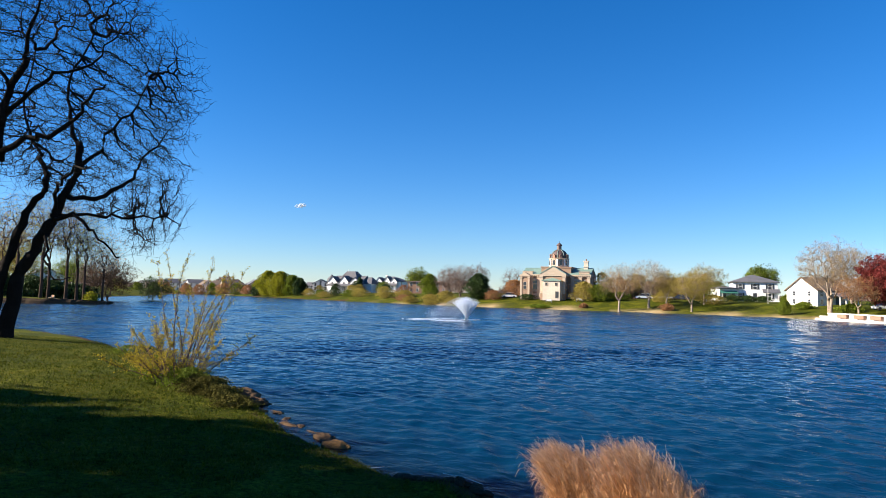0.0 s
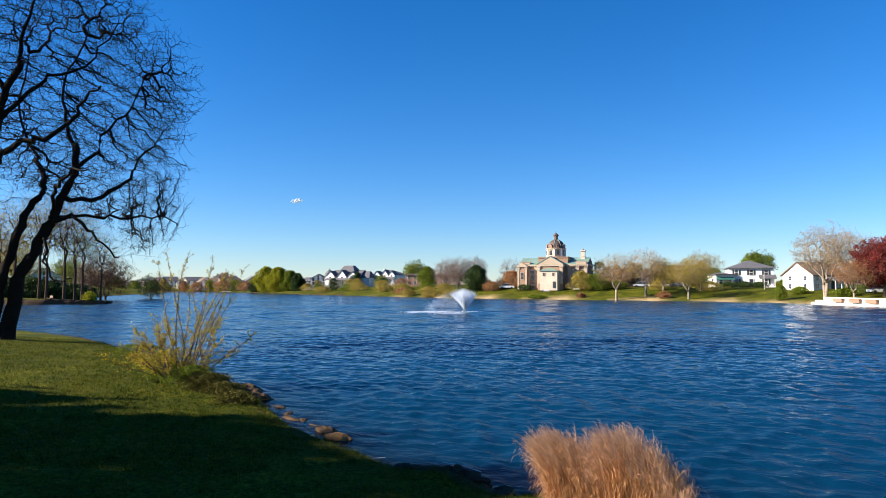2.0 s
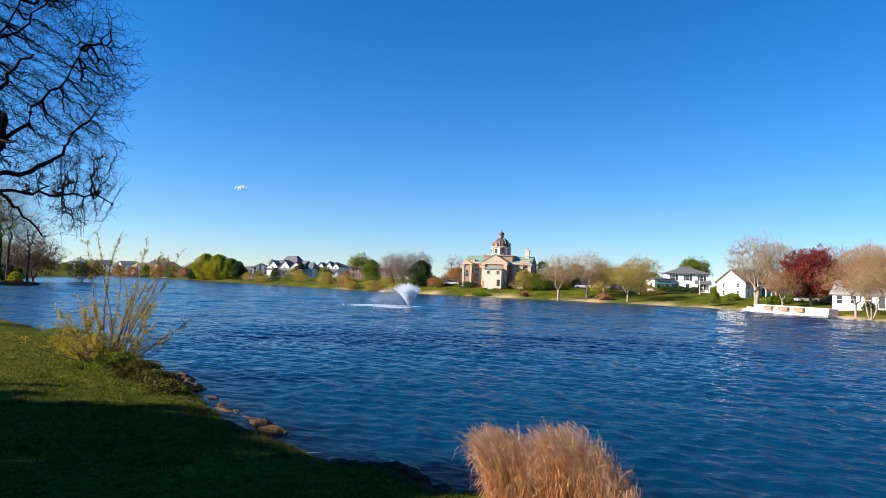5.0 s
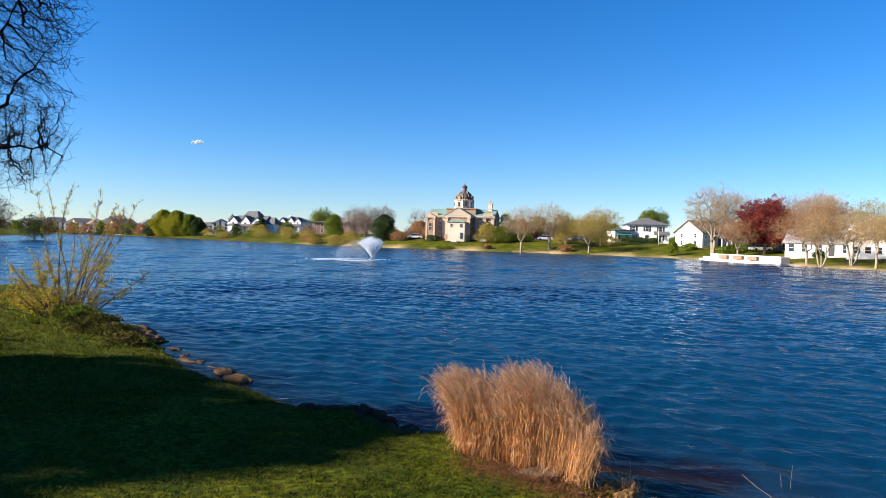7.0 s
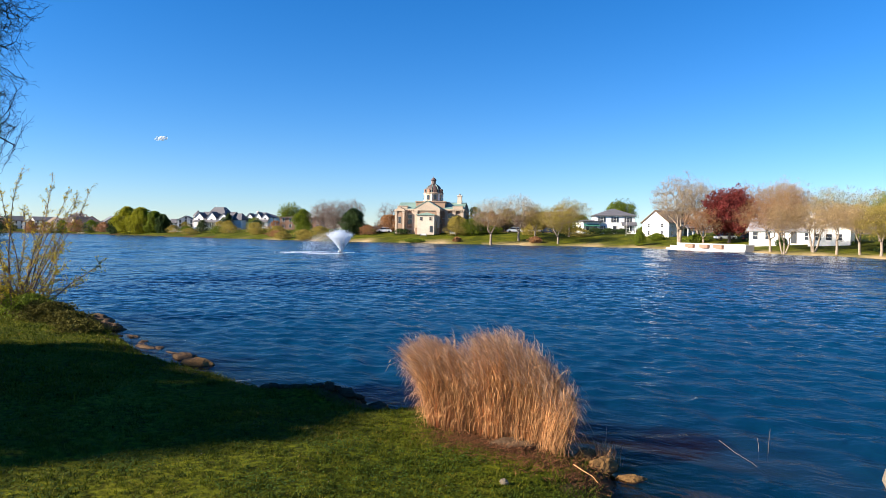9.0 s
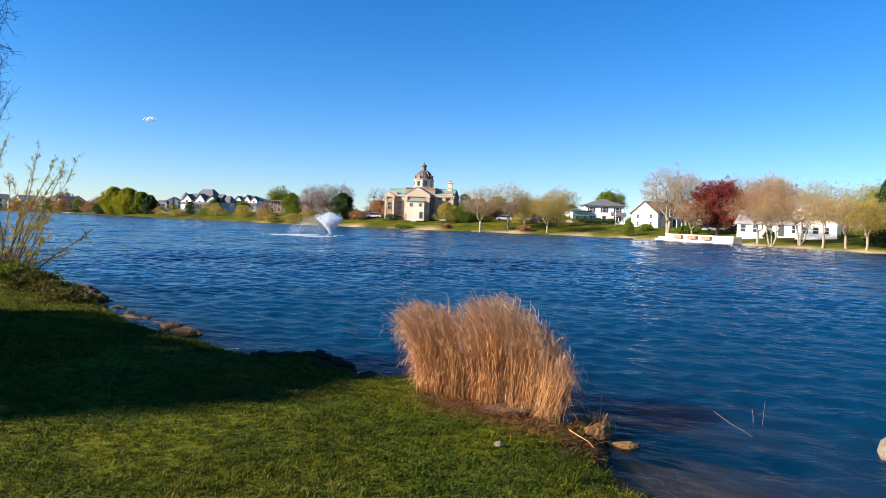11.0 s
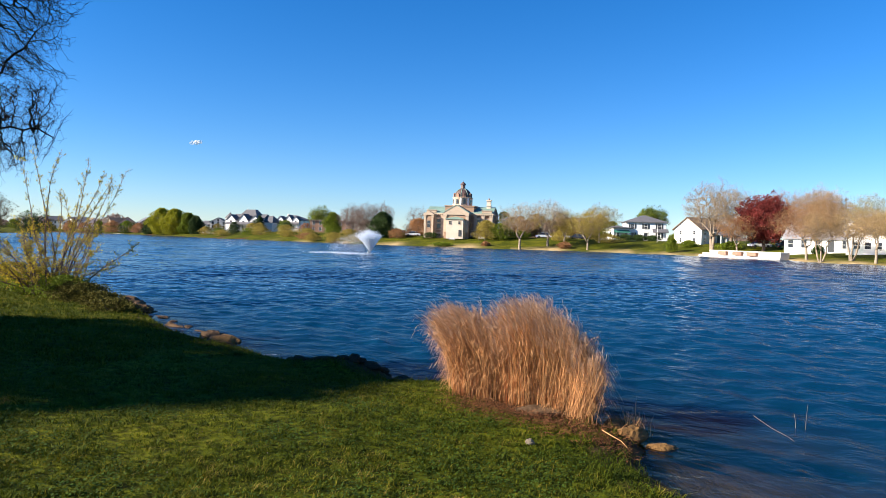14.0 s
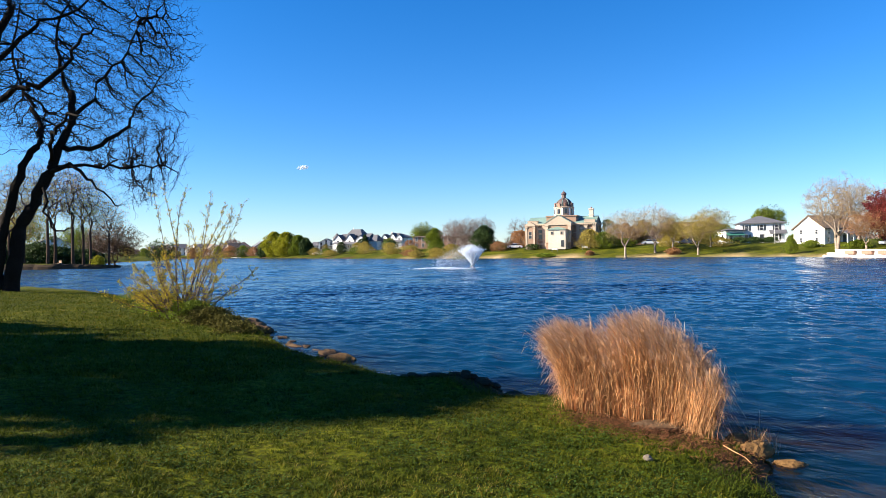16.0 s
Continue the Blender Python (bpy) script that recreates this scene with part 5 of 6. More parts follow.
crown_tree(118, -107.5, 150.5, 12.2, 6.6, leaf="leaf_umber", label="broad dark-limbed domed tree on the near bank", n=1300, leaves=7, leaf_size=0.13, spread=0.3, low=0.14, fork=0.16, stout=0.8, **LEFT)
crown_tree(119, -103, 163, 8.0, 4.2, leaf="leaf_dark", label="low dark tree beside the domed tree", n=700, leaves=4, leaf_size=0.16, spread=0.3, low=0.16, fork=0.16, **LEFT)
for k, (x, y, h, rr, lf, n) in enumerate(((-128, 172, 11.5, 5.0, "leaf_mauve", 3), (-148, 190, 12, 5, "leaf_green", 5), (-160, 205, 12, 5, "leaf_dark", 6), (-138, 150, 14, 5.4, "leaf_bud", 6),
                                          (-150, 140, 15, 6, "leaf_bud", 6), (-162, 150, 15, 6, "leaf_dark", 6), (-126, 128, 14, 5.6, "leaf_bud", 6), (-165, 120, 16, 7, "leaf_dark", 6), (-178, 225, 12, 5, "leaf_green", 5),
                                          (-195, 262, 11, 5, "leaf_dark", 6), (-150, 118, 15, 6, "leaf_bud", 6), (-133, 108, 15, 5.5, "leaf_bud", 6), (-160, 175, 13, 6, "leaf_bud", 6), (-121, 140, 13, 5.2, "leaf_green", 5), (-116, 131, 14, 5.0, "leaf_bud", 5))):
    crown_tree(120 + k, x, y, h, rr, leaf=lf, label="broad dusky tree behind the grassy spit", n=520, stout=0.7, leaves=n, leaf_size=0.17, spread=0.4, low=0.2, fork=0.2, **LEFT)
bush(138, -86.0, 115.6, 2.0, 1.1, "leaf_willow", "yellow-green bush at the tip of the spit", 900, 0.16)
for k in range(16):
    rr = random.Random(900 + k)
    x = -262 + k * 7.2
    bush(300 + k, x + rr.uniform(-2, 2), 378 - k * 3.4 + rr.uniform(-8, 4), rr.uniform(3, 6.5), rr.uniform(2.4, 4), rr.choice(("leaf_dark", "leaf_green", "leaf_rust", "leaf_bud")), "dull tree among the far houses", 1100, 0.3, "tree", "shore_tree", "trees among far houses")
for k, (x, y, h, rr) in enumerate(((-34.6, 3.2, 17.0, 2.5), (-36.0, 5.6, 14.2, 3.0), (-40.5, 5.8, 16.5, 2.9), (-39.5, 9.4, 12.6, 2.6), (-31.5, 2.0, 14.0, 1.35), (-43.0, 4.8, 17.5, 2.6))):
    bush(140 + k, x, y, h, rr, "leaf_dark", "dark ragged evergreen shading the lawn", 950, 0.60, "tree", "evergreen", "evergreens beside the lawn")
for k, (x, y, h) in enumerate(((-25, 1.3, 10.6), (-29, -0.6, 11.2))):
    crown_tree(150 + k, x, y, h, 0.9, "bark", "twig_dark", None, "tall bare tree beside the lawn", n=16, low=0.84, fork=0.86, stout=5.0, group="bare trees beside the lawn")
# dark hedges, several added to stand for the deep shade between the trunks
for k, (x, y, h, rr) in enumerate(((-108, 127, 4.2, 5), (-116, 122, 4.6, 5), (-102, 132, 4.2, 5), (-124, 134, 5, 6), (-112, 138, 4.6, 5), (-138, 128, 3.5, 6), (-150, 132, 4, 6), (-128, 140, 3, 5), (-162, 138, 4, 7), (-146, 158, 4, 6), (-156, 170, 4, 6), (-170, 160, 5, 7), (-140, 104, 4, 6), (-156, 106, 4.5, 7), (-170, 190, 4, 6), (-182, 215, 4, 7))):
    bush(400 + k, x, y, h, rr, "leaf_dark", "dark hedge, partly stand-in shade, behind the bank trees", 2200, 0.3, "hedge", "hedge", "hedges behind the bank trees")
house("white house behind the bank trees", -152, 148, 50, 10, 8, 4.2, 6.6, "gable", "x", z=2.2)
house("white house behind the bank trees", -166, 200, 50, 10, 8, 4.2, 6.6, "gable", "y", z=2.2)
house("tan house behind the bank trees", -160, 122, 60, 11, 8, 4.2, 6.8, "gable", "x", wall="tan_paint", z=2.2)


# ---------------------------------------------------------------- flowering shrub and undergrowth by the water
def budding_shrub(x, y):
    rnd = random.Random(8)
    z = GROUND(x, y) - 0.05
    th = thing("shrub", "tall loose shrub with red-brown stems and yellow-green young leaves", "shrub", pose(x, y, z))
    stems, leaves = Buf(), Buf()

    def leaf(p, s):
        a = Vector((rnd.gauss(0, 1), rnd.gauss(0, 1), rnd.gauss(0.4, 1))).normalized()
        b = a.cross(Vector((rnd.gauss(0, 1), rnd.gauss(0, 1), rnd.gauss(0, 1)))).normalized()
        n = a.cross(b) * s * 0.3
        leaves.add([p, p + a * s - b * s * 0.35 + n, p + a * s * 2, p + a * s + b * s * 0.35 + n], [(0, 1, 2), (0, 2, 3)])

    for k in range(44):
        a = rnd.uniform(0, math.tau)
        q = rnd.uniform(0.4, 1.9)
        tall = k < 11
        h = rnd.uniform(3.3, 4.8) if tall else rnd.uniform(1.6, 3.0)
        base = Vector((rnd.gauss(0.1, 0.40), rnd.gauss(0, 0.25), 0))
        way = Vector((rnd.uniform(-0.35, 0.62), rnd.uniform(-0.3, 0.3), 1)) if tall else Vector((math.cos(a) * q * 1.1, math.sin(a) * q * 0.8, 1))
        pts = bend(rnd, base, way, h, 10, 0.06 if tall else 0.12, 0.03)
        thick = rnd.uniform(0.018, 0.032)
        stems.tube(pts, [thick * (1 - 0.86 * i / 10) for i in range(11)], 5)
        for j in range(26 if tall else 15):
            t = rnd.uniform(0.30, 1) ** (0.8 if tall else 1)
            p, d = along(pts, t)
            side = (d * (1.3 if tall else 0.9) + Vector((rnd.gauss(0, 0.7), rnd.gauss(0, 0.7), rnd.gauss(0.1, 0.4)))).normalized()
            tw = bend(rnd, p, side, rnd.uniform(0.08, 0.34) if tall else rnd.uniform(0.2, 0.75) * (1.15 - 0.6 * t), 4, 0.15, 0.02)
            stems.tube(tw, [0.008, 0.0065, 0.005, 0.004, 0.003], 3)
            for _ in range(11 if tall else 21):
                lp, _d = along(tw, rnd.uniform(0.1, 1))
                leaf(lp + Vector((rnd.gauss(0, 0.025), rnd.gauss(0, 0.025), rnd.gauss(0, 0.025))), rnd.uniform(0.019, 0.042))
    part("stemwork", stems, M["shrub_stem"], th)
    tagged(part("foliage", leaves, M["shrub_leaf"], th), kind="stuff")


budding_shrub(-12.6, 21.2)
for k, (x, y, h, rr, lf, n) in enumerate(((-14.2, 22.8, 0.7, 0.9, "leaf_green", 1500), (-13.1, 21.6, 0.65, 0.8, "leaf_green", 1700), (-11.7, 20.5, 0.7, 0.8, "leaf_green", 1500), (-10.7, 19.8, 0.55, 0.7, "leaf_under", 1500),
                                          (-9.9, 19.2, 0.38, 0.55, "leaf_under", 1200), (-17.6, 27.3, 0.7, 0.8, "leaf_dark", 900), (-16.4, 26.0, 0.5, 0.7, "leaf_green", 800), (-20.5, 30.5, 0.45, 0.9, "leaf_green", 700),
                                          (-8.9, 17.8, 0.35, 0.6, "leaf_under", 700), (-11.3, 20.2, 0.55, 0.6, "leaf_under", 900))):
    bush(160 + k, x, y, h, rr, lf, {"leaf_green": "low bright green undergrowth at the lake edge", "leaf_dark": "low dark undergrowth at the lake edge", "leaf_under": "low olive-brown undergrowth at the lake edge"}[lf], n * 2, 0.036, "undergrowth", "undergrowth", "undergrowth at the lake edge")


# ---------------------------------------------------------------- dry reeds
def blade_strip(buf, pts, widths, side):
    """A thin folded leaf along pts."""
    n = len(pts)
    verts = []
    for p, w in zip(pts, widths):
        verts += [p - side * w, p + side * w]
    buf.add(verts, [(2 * i, 2 * i + 1, 2 * i + 3, 2 * i + 2) for i in range(n - 1)])


def reed_clump():
    rnd = random.Random(21)
    th = thing("reeds", "clump of dry tan ornamental reeds leaning in the wind", "reeds", pose(0, 0, 0))
    stalks, plumes = Buf(), Buf()
    spread = lambda s: max(-1.8 * s, min(1.8 * s, rnd.gauss(0, s)))
    height = lambda u: float(np.interp(u, (0, 0.12, 0.27, 0.36, 0.50, 0.60, 0.75, 0.88, 1.0), (1.08, 1.24, 1.18, 0.86, 1.40, 1.43, 1.22, 0.98, 0.72)))
    for k in range(5600):
        u = rnd.random()
        if 0.285 < u < 0.375 and rnd.random() < 0.7:
            continue
        x = 0.05 + (1.50 * u if u < 0.325 else 0.05 + 1.56 * u) + spread(0.05)
        y = 9.78 - 1.00 * u + spread(0.20)
        z = float(max(0.02, GROUND(x, y)))
        h = height(u) * (0.70 + 0.36 * rnd.random() ** 0.6) * (1 - 0.6 * abs(y - 9.78 + 1.00 * u) ** 1.5)
        own = 0.26 if u < 0.325 else 0.47
        lean = -0.05 + 0.62 * (u - own) + spread(0.09)
        ly = spread(0.12) - 0.03
        curl = rnd.uniform(0.05, 0.62)
        pts = []
        for i in range(7):
            t = i / 6
            pts.append(Vector((x + lean * h * t ** 1.5 - curl * h * 0.30 * t ** 4, y + ly * h * t ** 1.5, z + h * (t - 0.16 * curl * t ** 5))))
        side = Vector((rnd.gauss(0, 1), rnd.gauss(0, 1), 0)).normalized()
        if k % 2:
            w = rnd.uniform(0.0014, 0.0032)
            blade_strip(stalks, pts, [w, w, w, w * 0.9, w * 0.8, w * 0.6, 0.0006], side)
        else:
            stalks.tube(pts, [0.0032, 0.0032, 0.003, 0.0028, 0.0024, 0.002, 0.001], 3)
            d = (pts[-1] - pts[-2]).normalized()
            for _ in range(15):
                q = pts[-1] - d * rnd.uniform(0, 0.24)
                e = q + (d * 0.7 + Vector((rnd.gauss(-0.75, 0.4), rnd.gauss(0, 0.4), rnd.gauss(-0.05, 0.4)))).normalized() * rnd.uniform(0.05, 0.14)
                blade_strip(plumes, [q, q.lerp(e, 0.5) + Vector((0, 0, 0.012)), e], [0.0012, 0.002, 0.0004], side)
        for _ in range(3):
            t = rnd.uniform(0.15, 0.95)
            p = pts[int(t * 6)]
            d2 = Vector((rnd.gauss(-0.3 + 0.5 * u, 0.75), rnd.gauss(-0.25, 0.7), rnd.uniform(0.1, 0.8))).normalized()
            ln = rnd.uniform(0.12, 0.34)
            blade_strip(stalks, [p, p + d2 * ln * 0.5, p + d2 * ln * 0.85 - Vector((0, 0, ln * 0.15)), p + d2 * ln - Vector((0, 0, ln * 0.45))], [0.0022, 0.0026, 0.0018, 0.0005], side)
    tagged(part("reed_mass", stalks, M["reed"], th), kind="stuff")
    tagged(part("plume_mass", plumes, M["plume"], th), kind="stuff")


reed_clump()


def reed_tuft(x, y, h, n, seed):
    rnd = random.Random(seed)
    z = max(0.0, GROUND(x, y)) - 0.03
    th = thing("reed_tuft", "small tuft of dry reed stubble at the waterline", "reeds", pose(x, y, z))
    b = Buf()
    for _ in range(n):
        p = Vector((rnd.gauss(0, 0.07), rnd.gauss(0, 0.07), 0))
        d = Vector((rnd.gauss(0, 0.16), rnd.gauss(0, 0.16), 1)).normalized()
        hh = h * rnd.uniform(0.5, 1.1)
        blade_strip(b, [p, p + d * hh * 0.6, p + d * hh + Vector((rnd.gauss(0, 0.05), 0, -0.02))], [0.004, 0.0035, 0.001], Vector((rnd.gauss(0, 1), rnd.gauss(0, 1), 0)).normalized())
    tagged(part("reed_mass", b, M["reed"], th), kind="stuff")
    return th


reed_tuft(2.20, 8.66, 0.34, 170, 1)
reed_tuft(2.08, 8.82, 0.5, 4, 2)


# ---------------------------------------------------------------- stones, sticks and litter on the shore
def rock(seed, x, y, z, sx, sy, sz, material="rock", label="brown waterworn shore stone", turn=0.0, group="shore stones", flat=0.35, name="stone"):
    rnd = random.Random(seed)
    bm = bmesh.new()
    bmesh.ops.create_icosphere(bm, subdivisions=3, radius=1)
    off = Vector((rnd.uniform(0, 50), rnd.uniform(0, 50), rnd.uniform(0, 50)))
    for v in bm.verts:
        p = v.co.copy()
        k = 1 + 0.34 * noise.noise(p * 0.9 + off) + 0.16 * noise.noise(p * 2.3 + off) + 0.06 * noise.noise(p * 6 + off)
        p = p * k
        p.z = max(p.z, -flat) if p.z < 0 else min(p.z, 0.9 + 0.25 * noise.noise(p * 3 + off))
        v.co = (p.x * sx, p.y * sy, p.z * sz)
    me = bpy.data.meshes.new(name)
    bm.to_mesh(me)
    bm.free()
    me.materials.append(M[material])
    ob = new(name, me)
    ob.matrix_basis = pose(x, y, z + flat * sz * 0.6, 0, 0, turn)
    return tagged(ob, label, "stone", group)


rr = random.Random(31)
rock(1, -4.85, 14.78, -0.05, 0.40, 0.22, 0.17, "rock_ochre", "pale-topped flat stone at the end of the shore stones", turn=-20)
rock(11, -5.45, 15.55, -0.05, 0.44, 0.20, 0.13, label="long flat brown shore stone", turn=-50)
for k in range(15):
    t = (k + 0.5) / 15
    x, y = -9.3 + 4.1 * t + rr.gauss(0, 0.09), 20.0 - 4.9 * t + rr.gauss(0, 0.09) - 0.35 * math.sin(math.pi * t)
    rock(40 + k, x + 0.22, y + 0.16, -0.075, rr.uniform(0.16, 0.46), rr.uniform(0.09, 0.16), rr.uniform(0.05, 0.11), turn=rr.uniform(-80, -25))
rock(2, -9.7, 20.5, 0.0, 0.62, 0.36, 0.30, label="large rounded dark bank stone beside the undergrowth", turn=-50)
rock(12, -9.0, 19.7, 0.0, 0.42, 0.26, 0.18, label="rounded dark bank stone", turn=-30)
for k in range(12):
    t = rr.random()
    x, y = -8.9 + 3.6 * t + rr.gauss(0, 0.15), 19.0 - 4.6 * t + rr.gauss(0, 0.15)
    rock(140 + k, x, y, -0.05, rr.uniform(0.06, 0.14), rr.uniform(0.05, 0.10), rr.uniform(0.04, 0.07), turn=rr.uniform(0, 180))
for k in range(46):
    x = -2.9 + 2.2 * rr.random()
    y = 12.3 - 0.48 * (x + 2.9) + rr.gauss(0, 0.24)
    rock(70 + k, x, y, max(-0.06, GROUND(x, y)) + 0.01, rr.uniform(0.07, 0.22), rr.uniform(0.06, 0.15), rr.uniform(0.04, 0.085), "mud", "dark muddy stone at the lake edge", rr.uniform(0, 180), "muddy stones")
rock(3, 2.12, 8.36, 0.04, 0.19, 0.14, 0.13, material="rock_ochre", label="ochre stone at the waterline", turn=30)
rock(4, 2.42, 8.2, -0.03, 0.17, 0.10, 0.07, material="rock_ochre", label="ochre stone half under water", turn=-10)
rock(5, 1.98, 8.62, 0.08, 0.17, 0.13, 0.12, material="rock_ochre", turn=50)
rock(6, 1.80, 7.85, 0.02, 0.14, 0.11, 0.10, turn=80)
rock(7, 0.82, 7.36, GROUND(0.82, 7.36) + 0.01, 0.048, 0.04, 0.045, "rock_pale", "small pale round stone on the grass", group="")
rock(8, 1.15, 8.75, GROUND(1.15, 8.75) - 0.02, 0.36, 0.2, 0.10, "rock", "flat stone before the reeds", 10, group="")
rock(9, 5.78, 8.12, -0.06, 0.42, 0.34, 0.36, "rock_pale", "large pale lichened boulder standing in the shallows", 25, group="", name="boulder")
rock(10, 6.4, 7.4, -0.10, 0.5, 0.4, 0.3, "rock_pale", "pale boulder in the shallows", 70, group="", name="boulder")


def stick(name, label, pts, r, material="stick"):
    pts = [Vector(p) for p in pts]
    ob = new(name, Buf().tube(pts, [r * (1 - 0.5 * i / (len(pts) - 1)) for i in range(len(pts))], 6).mesh(name, M[material]))
    return tagged(ob, label, "stick")


stick("stick", "pale driftwood stick floating by the shore", [(-3.85, 12.72, 0.02), (-3.65, 12.95, 0.05), (-3.35, 13.15, 0.04)], 0.016)
stick("stick", "bleached curved twig lying in the shallows", [(3.95, 9.35, 0.12), (4.02, 9.0, 0.06), (4.10, 8.7, 0.03), (4.13, 8.6, 0.0)], 0.003, "twig_tan")
stick("stick", "thin upright reed stalk in the shallows", [(4.52, 9.15, -0.1), (4.53, 9.15, 0.15), (4.55, 9.16, 0.33)], 0.0035, "twig_tan")
stick("stick", "thin upright reed stalk in the shallows", [(4.43, 9.2, -0.1), (4.42, 9.2, 0.1), (4.40, 9.2, 0.2)], 0.003, "twig_tan")
stick("stick", "grey branch on the reed bank", [(1.68, 7.95, 0.25), (1.75, 7.82, 0.23), (1.84, 7.72, 0.2), (1.88, 7.62, 0.16)], 0.005, "reed")
stick("stick", "pale dry branch on the muddy edge", [(-1.95, 11.75, 0.36), (-1.55, 11.5, 0.38), (-1.2, 11.3, 0.34)], 0.009)


def scatter_litter():
    rnd = random.Random(77)
    b = Buf()
    for k in range(4200):
        u = rnd.random()
        x, y = 0.05 + 1.85 * u + rnd.gauss(0, 0.18), 9.05 - 1.25 * u + rnd.gauss(0, 0.28)
        if k > 3900:
            x, y = -3.1 + 2.6 * u + rnd.gauss(0, 0.15), 12.25 - 1.2 * u + rnd.gauss(0, 0.25)
        s = grid_at(GS, x, y)
        if s < 0.02:
            continue
        z = GROUND(x, y) + rnd.uniform(0.005, 0.05)
        a = rnd.uniform(0, math.tau)
        d = Vector((math.cos(a), math.sin(a), rnd.gauss(0, 0.25)))
        ln = rnd.uniform(0.02, 0.11)
        blade_strip(b, [Vector((x, y, z)), Vector((x, y, z)) + d * ln * 0.5 + Vector((0, 0, 0.01)), Vector((x, y, z)) + d * ln], [0.003, 0.004, 0.001], Vector((-d.y, d.x, 0.3)).normalized())
    ob = new("leaf_litter", b.mesh("leaf_litter", M["litter"]))
    tagged(ob, "brown dead reed litter on the bank", "litter", kind="stuff")


scatter_litter()


def lawn_grass(name, count, x0, x1, y0, y1, hmin, hmax, width, seed, shore=0.15, fall=9.0, edge=False):
    """Blades of grass, each a thin folded strip, thicker on the ground near the walker."""
    r = np.random.default_rng(seed)
    n = int(count * 4)
    x, y = r.uniform(x0, x1, n), r.uniform(y0, y1, n)
    s = shore_distance(x, y)
    if edge:
        ok = (s > 0.02) & (s < 0.9) & (r.random(n) < 0.9)
    else:
        d = np.hypot(x, y)
        patch = 0.5 + 0.5 * np.sin(x * 2.1 + 1.3 * np.sin(y * 1.7)) * np.sin(y * 2.7 + x)
        ok = (s > shore) & (r.random(n) < np.exp(-np.maximum(d - 5, 0) / fall) * (0.55 + 0.45 * patch))
        u = (x - 0.0) / 1.9
        ok &= ~((u > 0.05) & (u < 1) & (np.abs(y - (9.0 - 1.2 * u)) < 0.35) & (r.random(n) < 0.75))
    # bare mud between the lawn and the reeds
    ok &= ~(mud_amount(x, y) > 0.35 + 0.4 * r.random(n))
    x, y, s = x[ok][:count], y[ok][:count], s[ok][:count]
    m = len(x)
    z = land_height(x, y, s) - 0.005
    tuft = 0.5 + 0.25 * np.sin(x * 9.3 + 2 * np.sin(y * 6.1)) + 0.25 * np.sin(y * 11.7 - 3 * np.sin(x * 4.3))
    coarse = 0.5 + 0.5 * np.sin(x * 3.1 + 2 * np.sin(y * 2.3)) * np.sin(y * 3.7 + 2 * np.sin(x * 1.9 + 1))
    clump = 0.5 + 0.5 * np.sin(x * 17 + 3 * np.sin(y * 5.3)) * np.sin(y * 15 + 3 * np.sin(x * 4.7))
    h = r.uniform(hmin, hmax, m) * (0.25 + 0.6 * tuft ** 1.5 + 0.4 * coarse ** 2 + 1.1 * clump ** 3)
    a, t = r.uniform(0, math.tau, m), r.normal(0, 0.5, m)
    bow = r.uniform(0.5, 1.7, m)
    tx, ty = np.cos(a + t) * h * bow, np.sin(a + t) * h * bow
    wx, wy = -np.sin(a) * width, np.cos(a) * width
    v = np.zeros((m, 5, 3))
    v[:, 0] = np.stack([x - wx, y - wy, z], 1)
    v[:, 1] = np.stack([x + wx, y + wy, z], 1)
    v[:, 2] = np.stack([x + wx * 0.8 + tx * 0.3, y + wy * 0.8 + ty * 0.3, z + h * 0.6], 1)
    v[:, 3] = np.stack([x - wx * 0.8 + tx * 0.3, y - wy * 0.8 + ty * 0.3, z + h * 0.6], 1)
    v[:, 4] = np.stack([x + tx, y + ty, z + h * 0.92], 1)
    me = bpy.data.meshes.new(name)
    me.vertices.add(m * 5)
    me.vertices.foreach_set("co", v.ravel())
    k = np.arange(m)[:, None] * 5
    loops = np.concatenate([k + 0, k + 1, k + 2, k + 3, k + 3, k + 2, k + 4], 1).ravel()
    me.loops.add(m * 7)
    me.loops.foreach_set("vertex_index", loops.astype(np.int32))
    me.polygons.add(m * 2)
    start = np.stack([np.arange(m) * 7, np.arange(m) * 7 + 4], 1).ravel()
    me.polygons.foreach_set("loop_start", start.astype(np.int32))
    me.update(calc_edges=True)
    me.materials.append(M["grass"])
    return tagged(new(name, me), "mown spring grass blades on the lawn" if not edge else "longer grass along the bank edge", "grass", kind="stuff")


lawn_grass("grass", 500000, -16, 2.6, 3.0, 24, 0.014, 0.052, 0.0042, 1, fall=9.0)
lawn_grass("grass", 110000, -34, -5, 10, 37, 0.030, 0.085, 0.010, 3, fall=60.0)
lawn_grass("grass", 26000, -13, 2.4, 4.5, 24, 0.04, 0.12, 0.003, 2, edge=True)


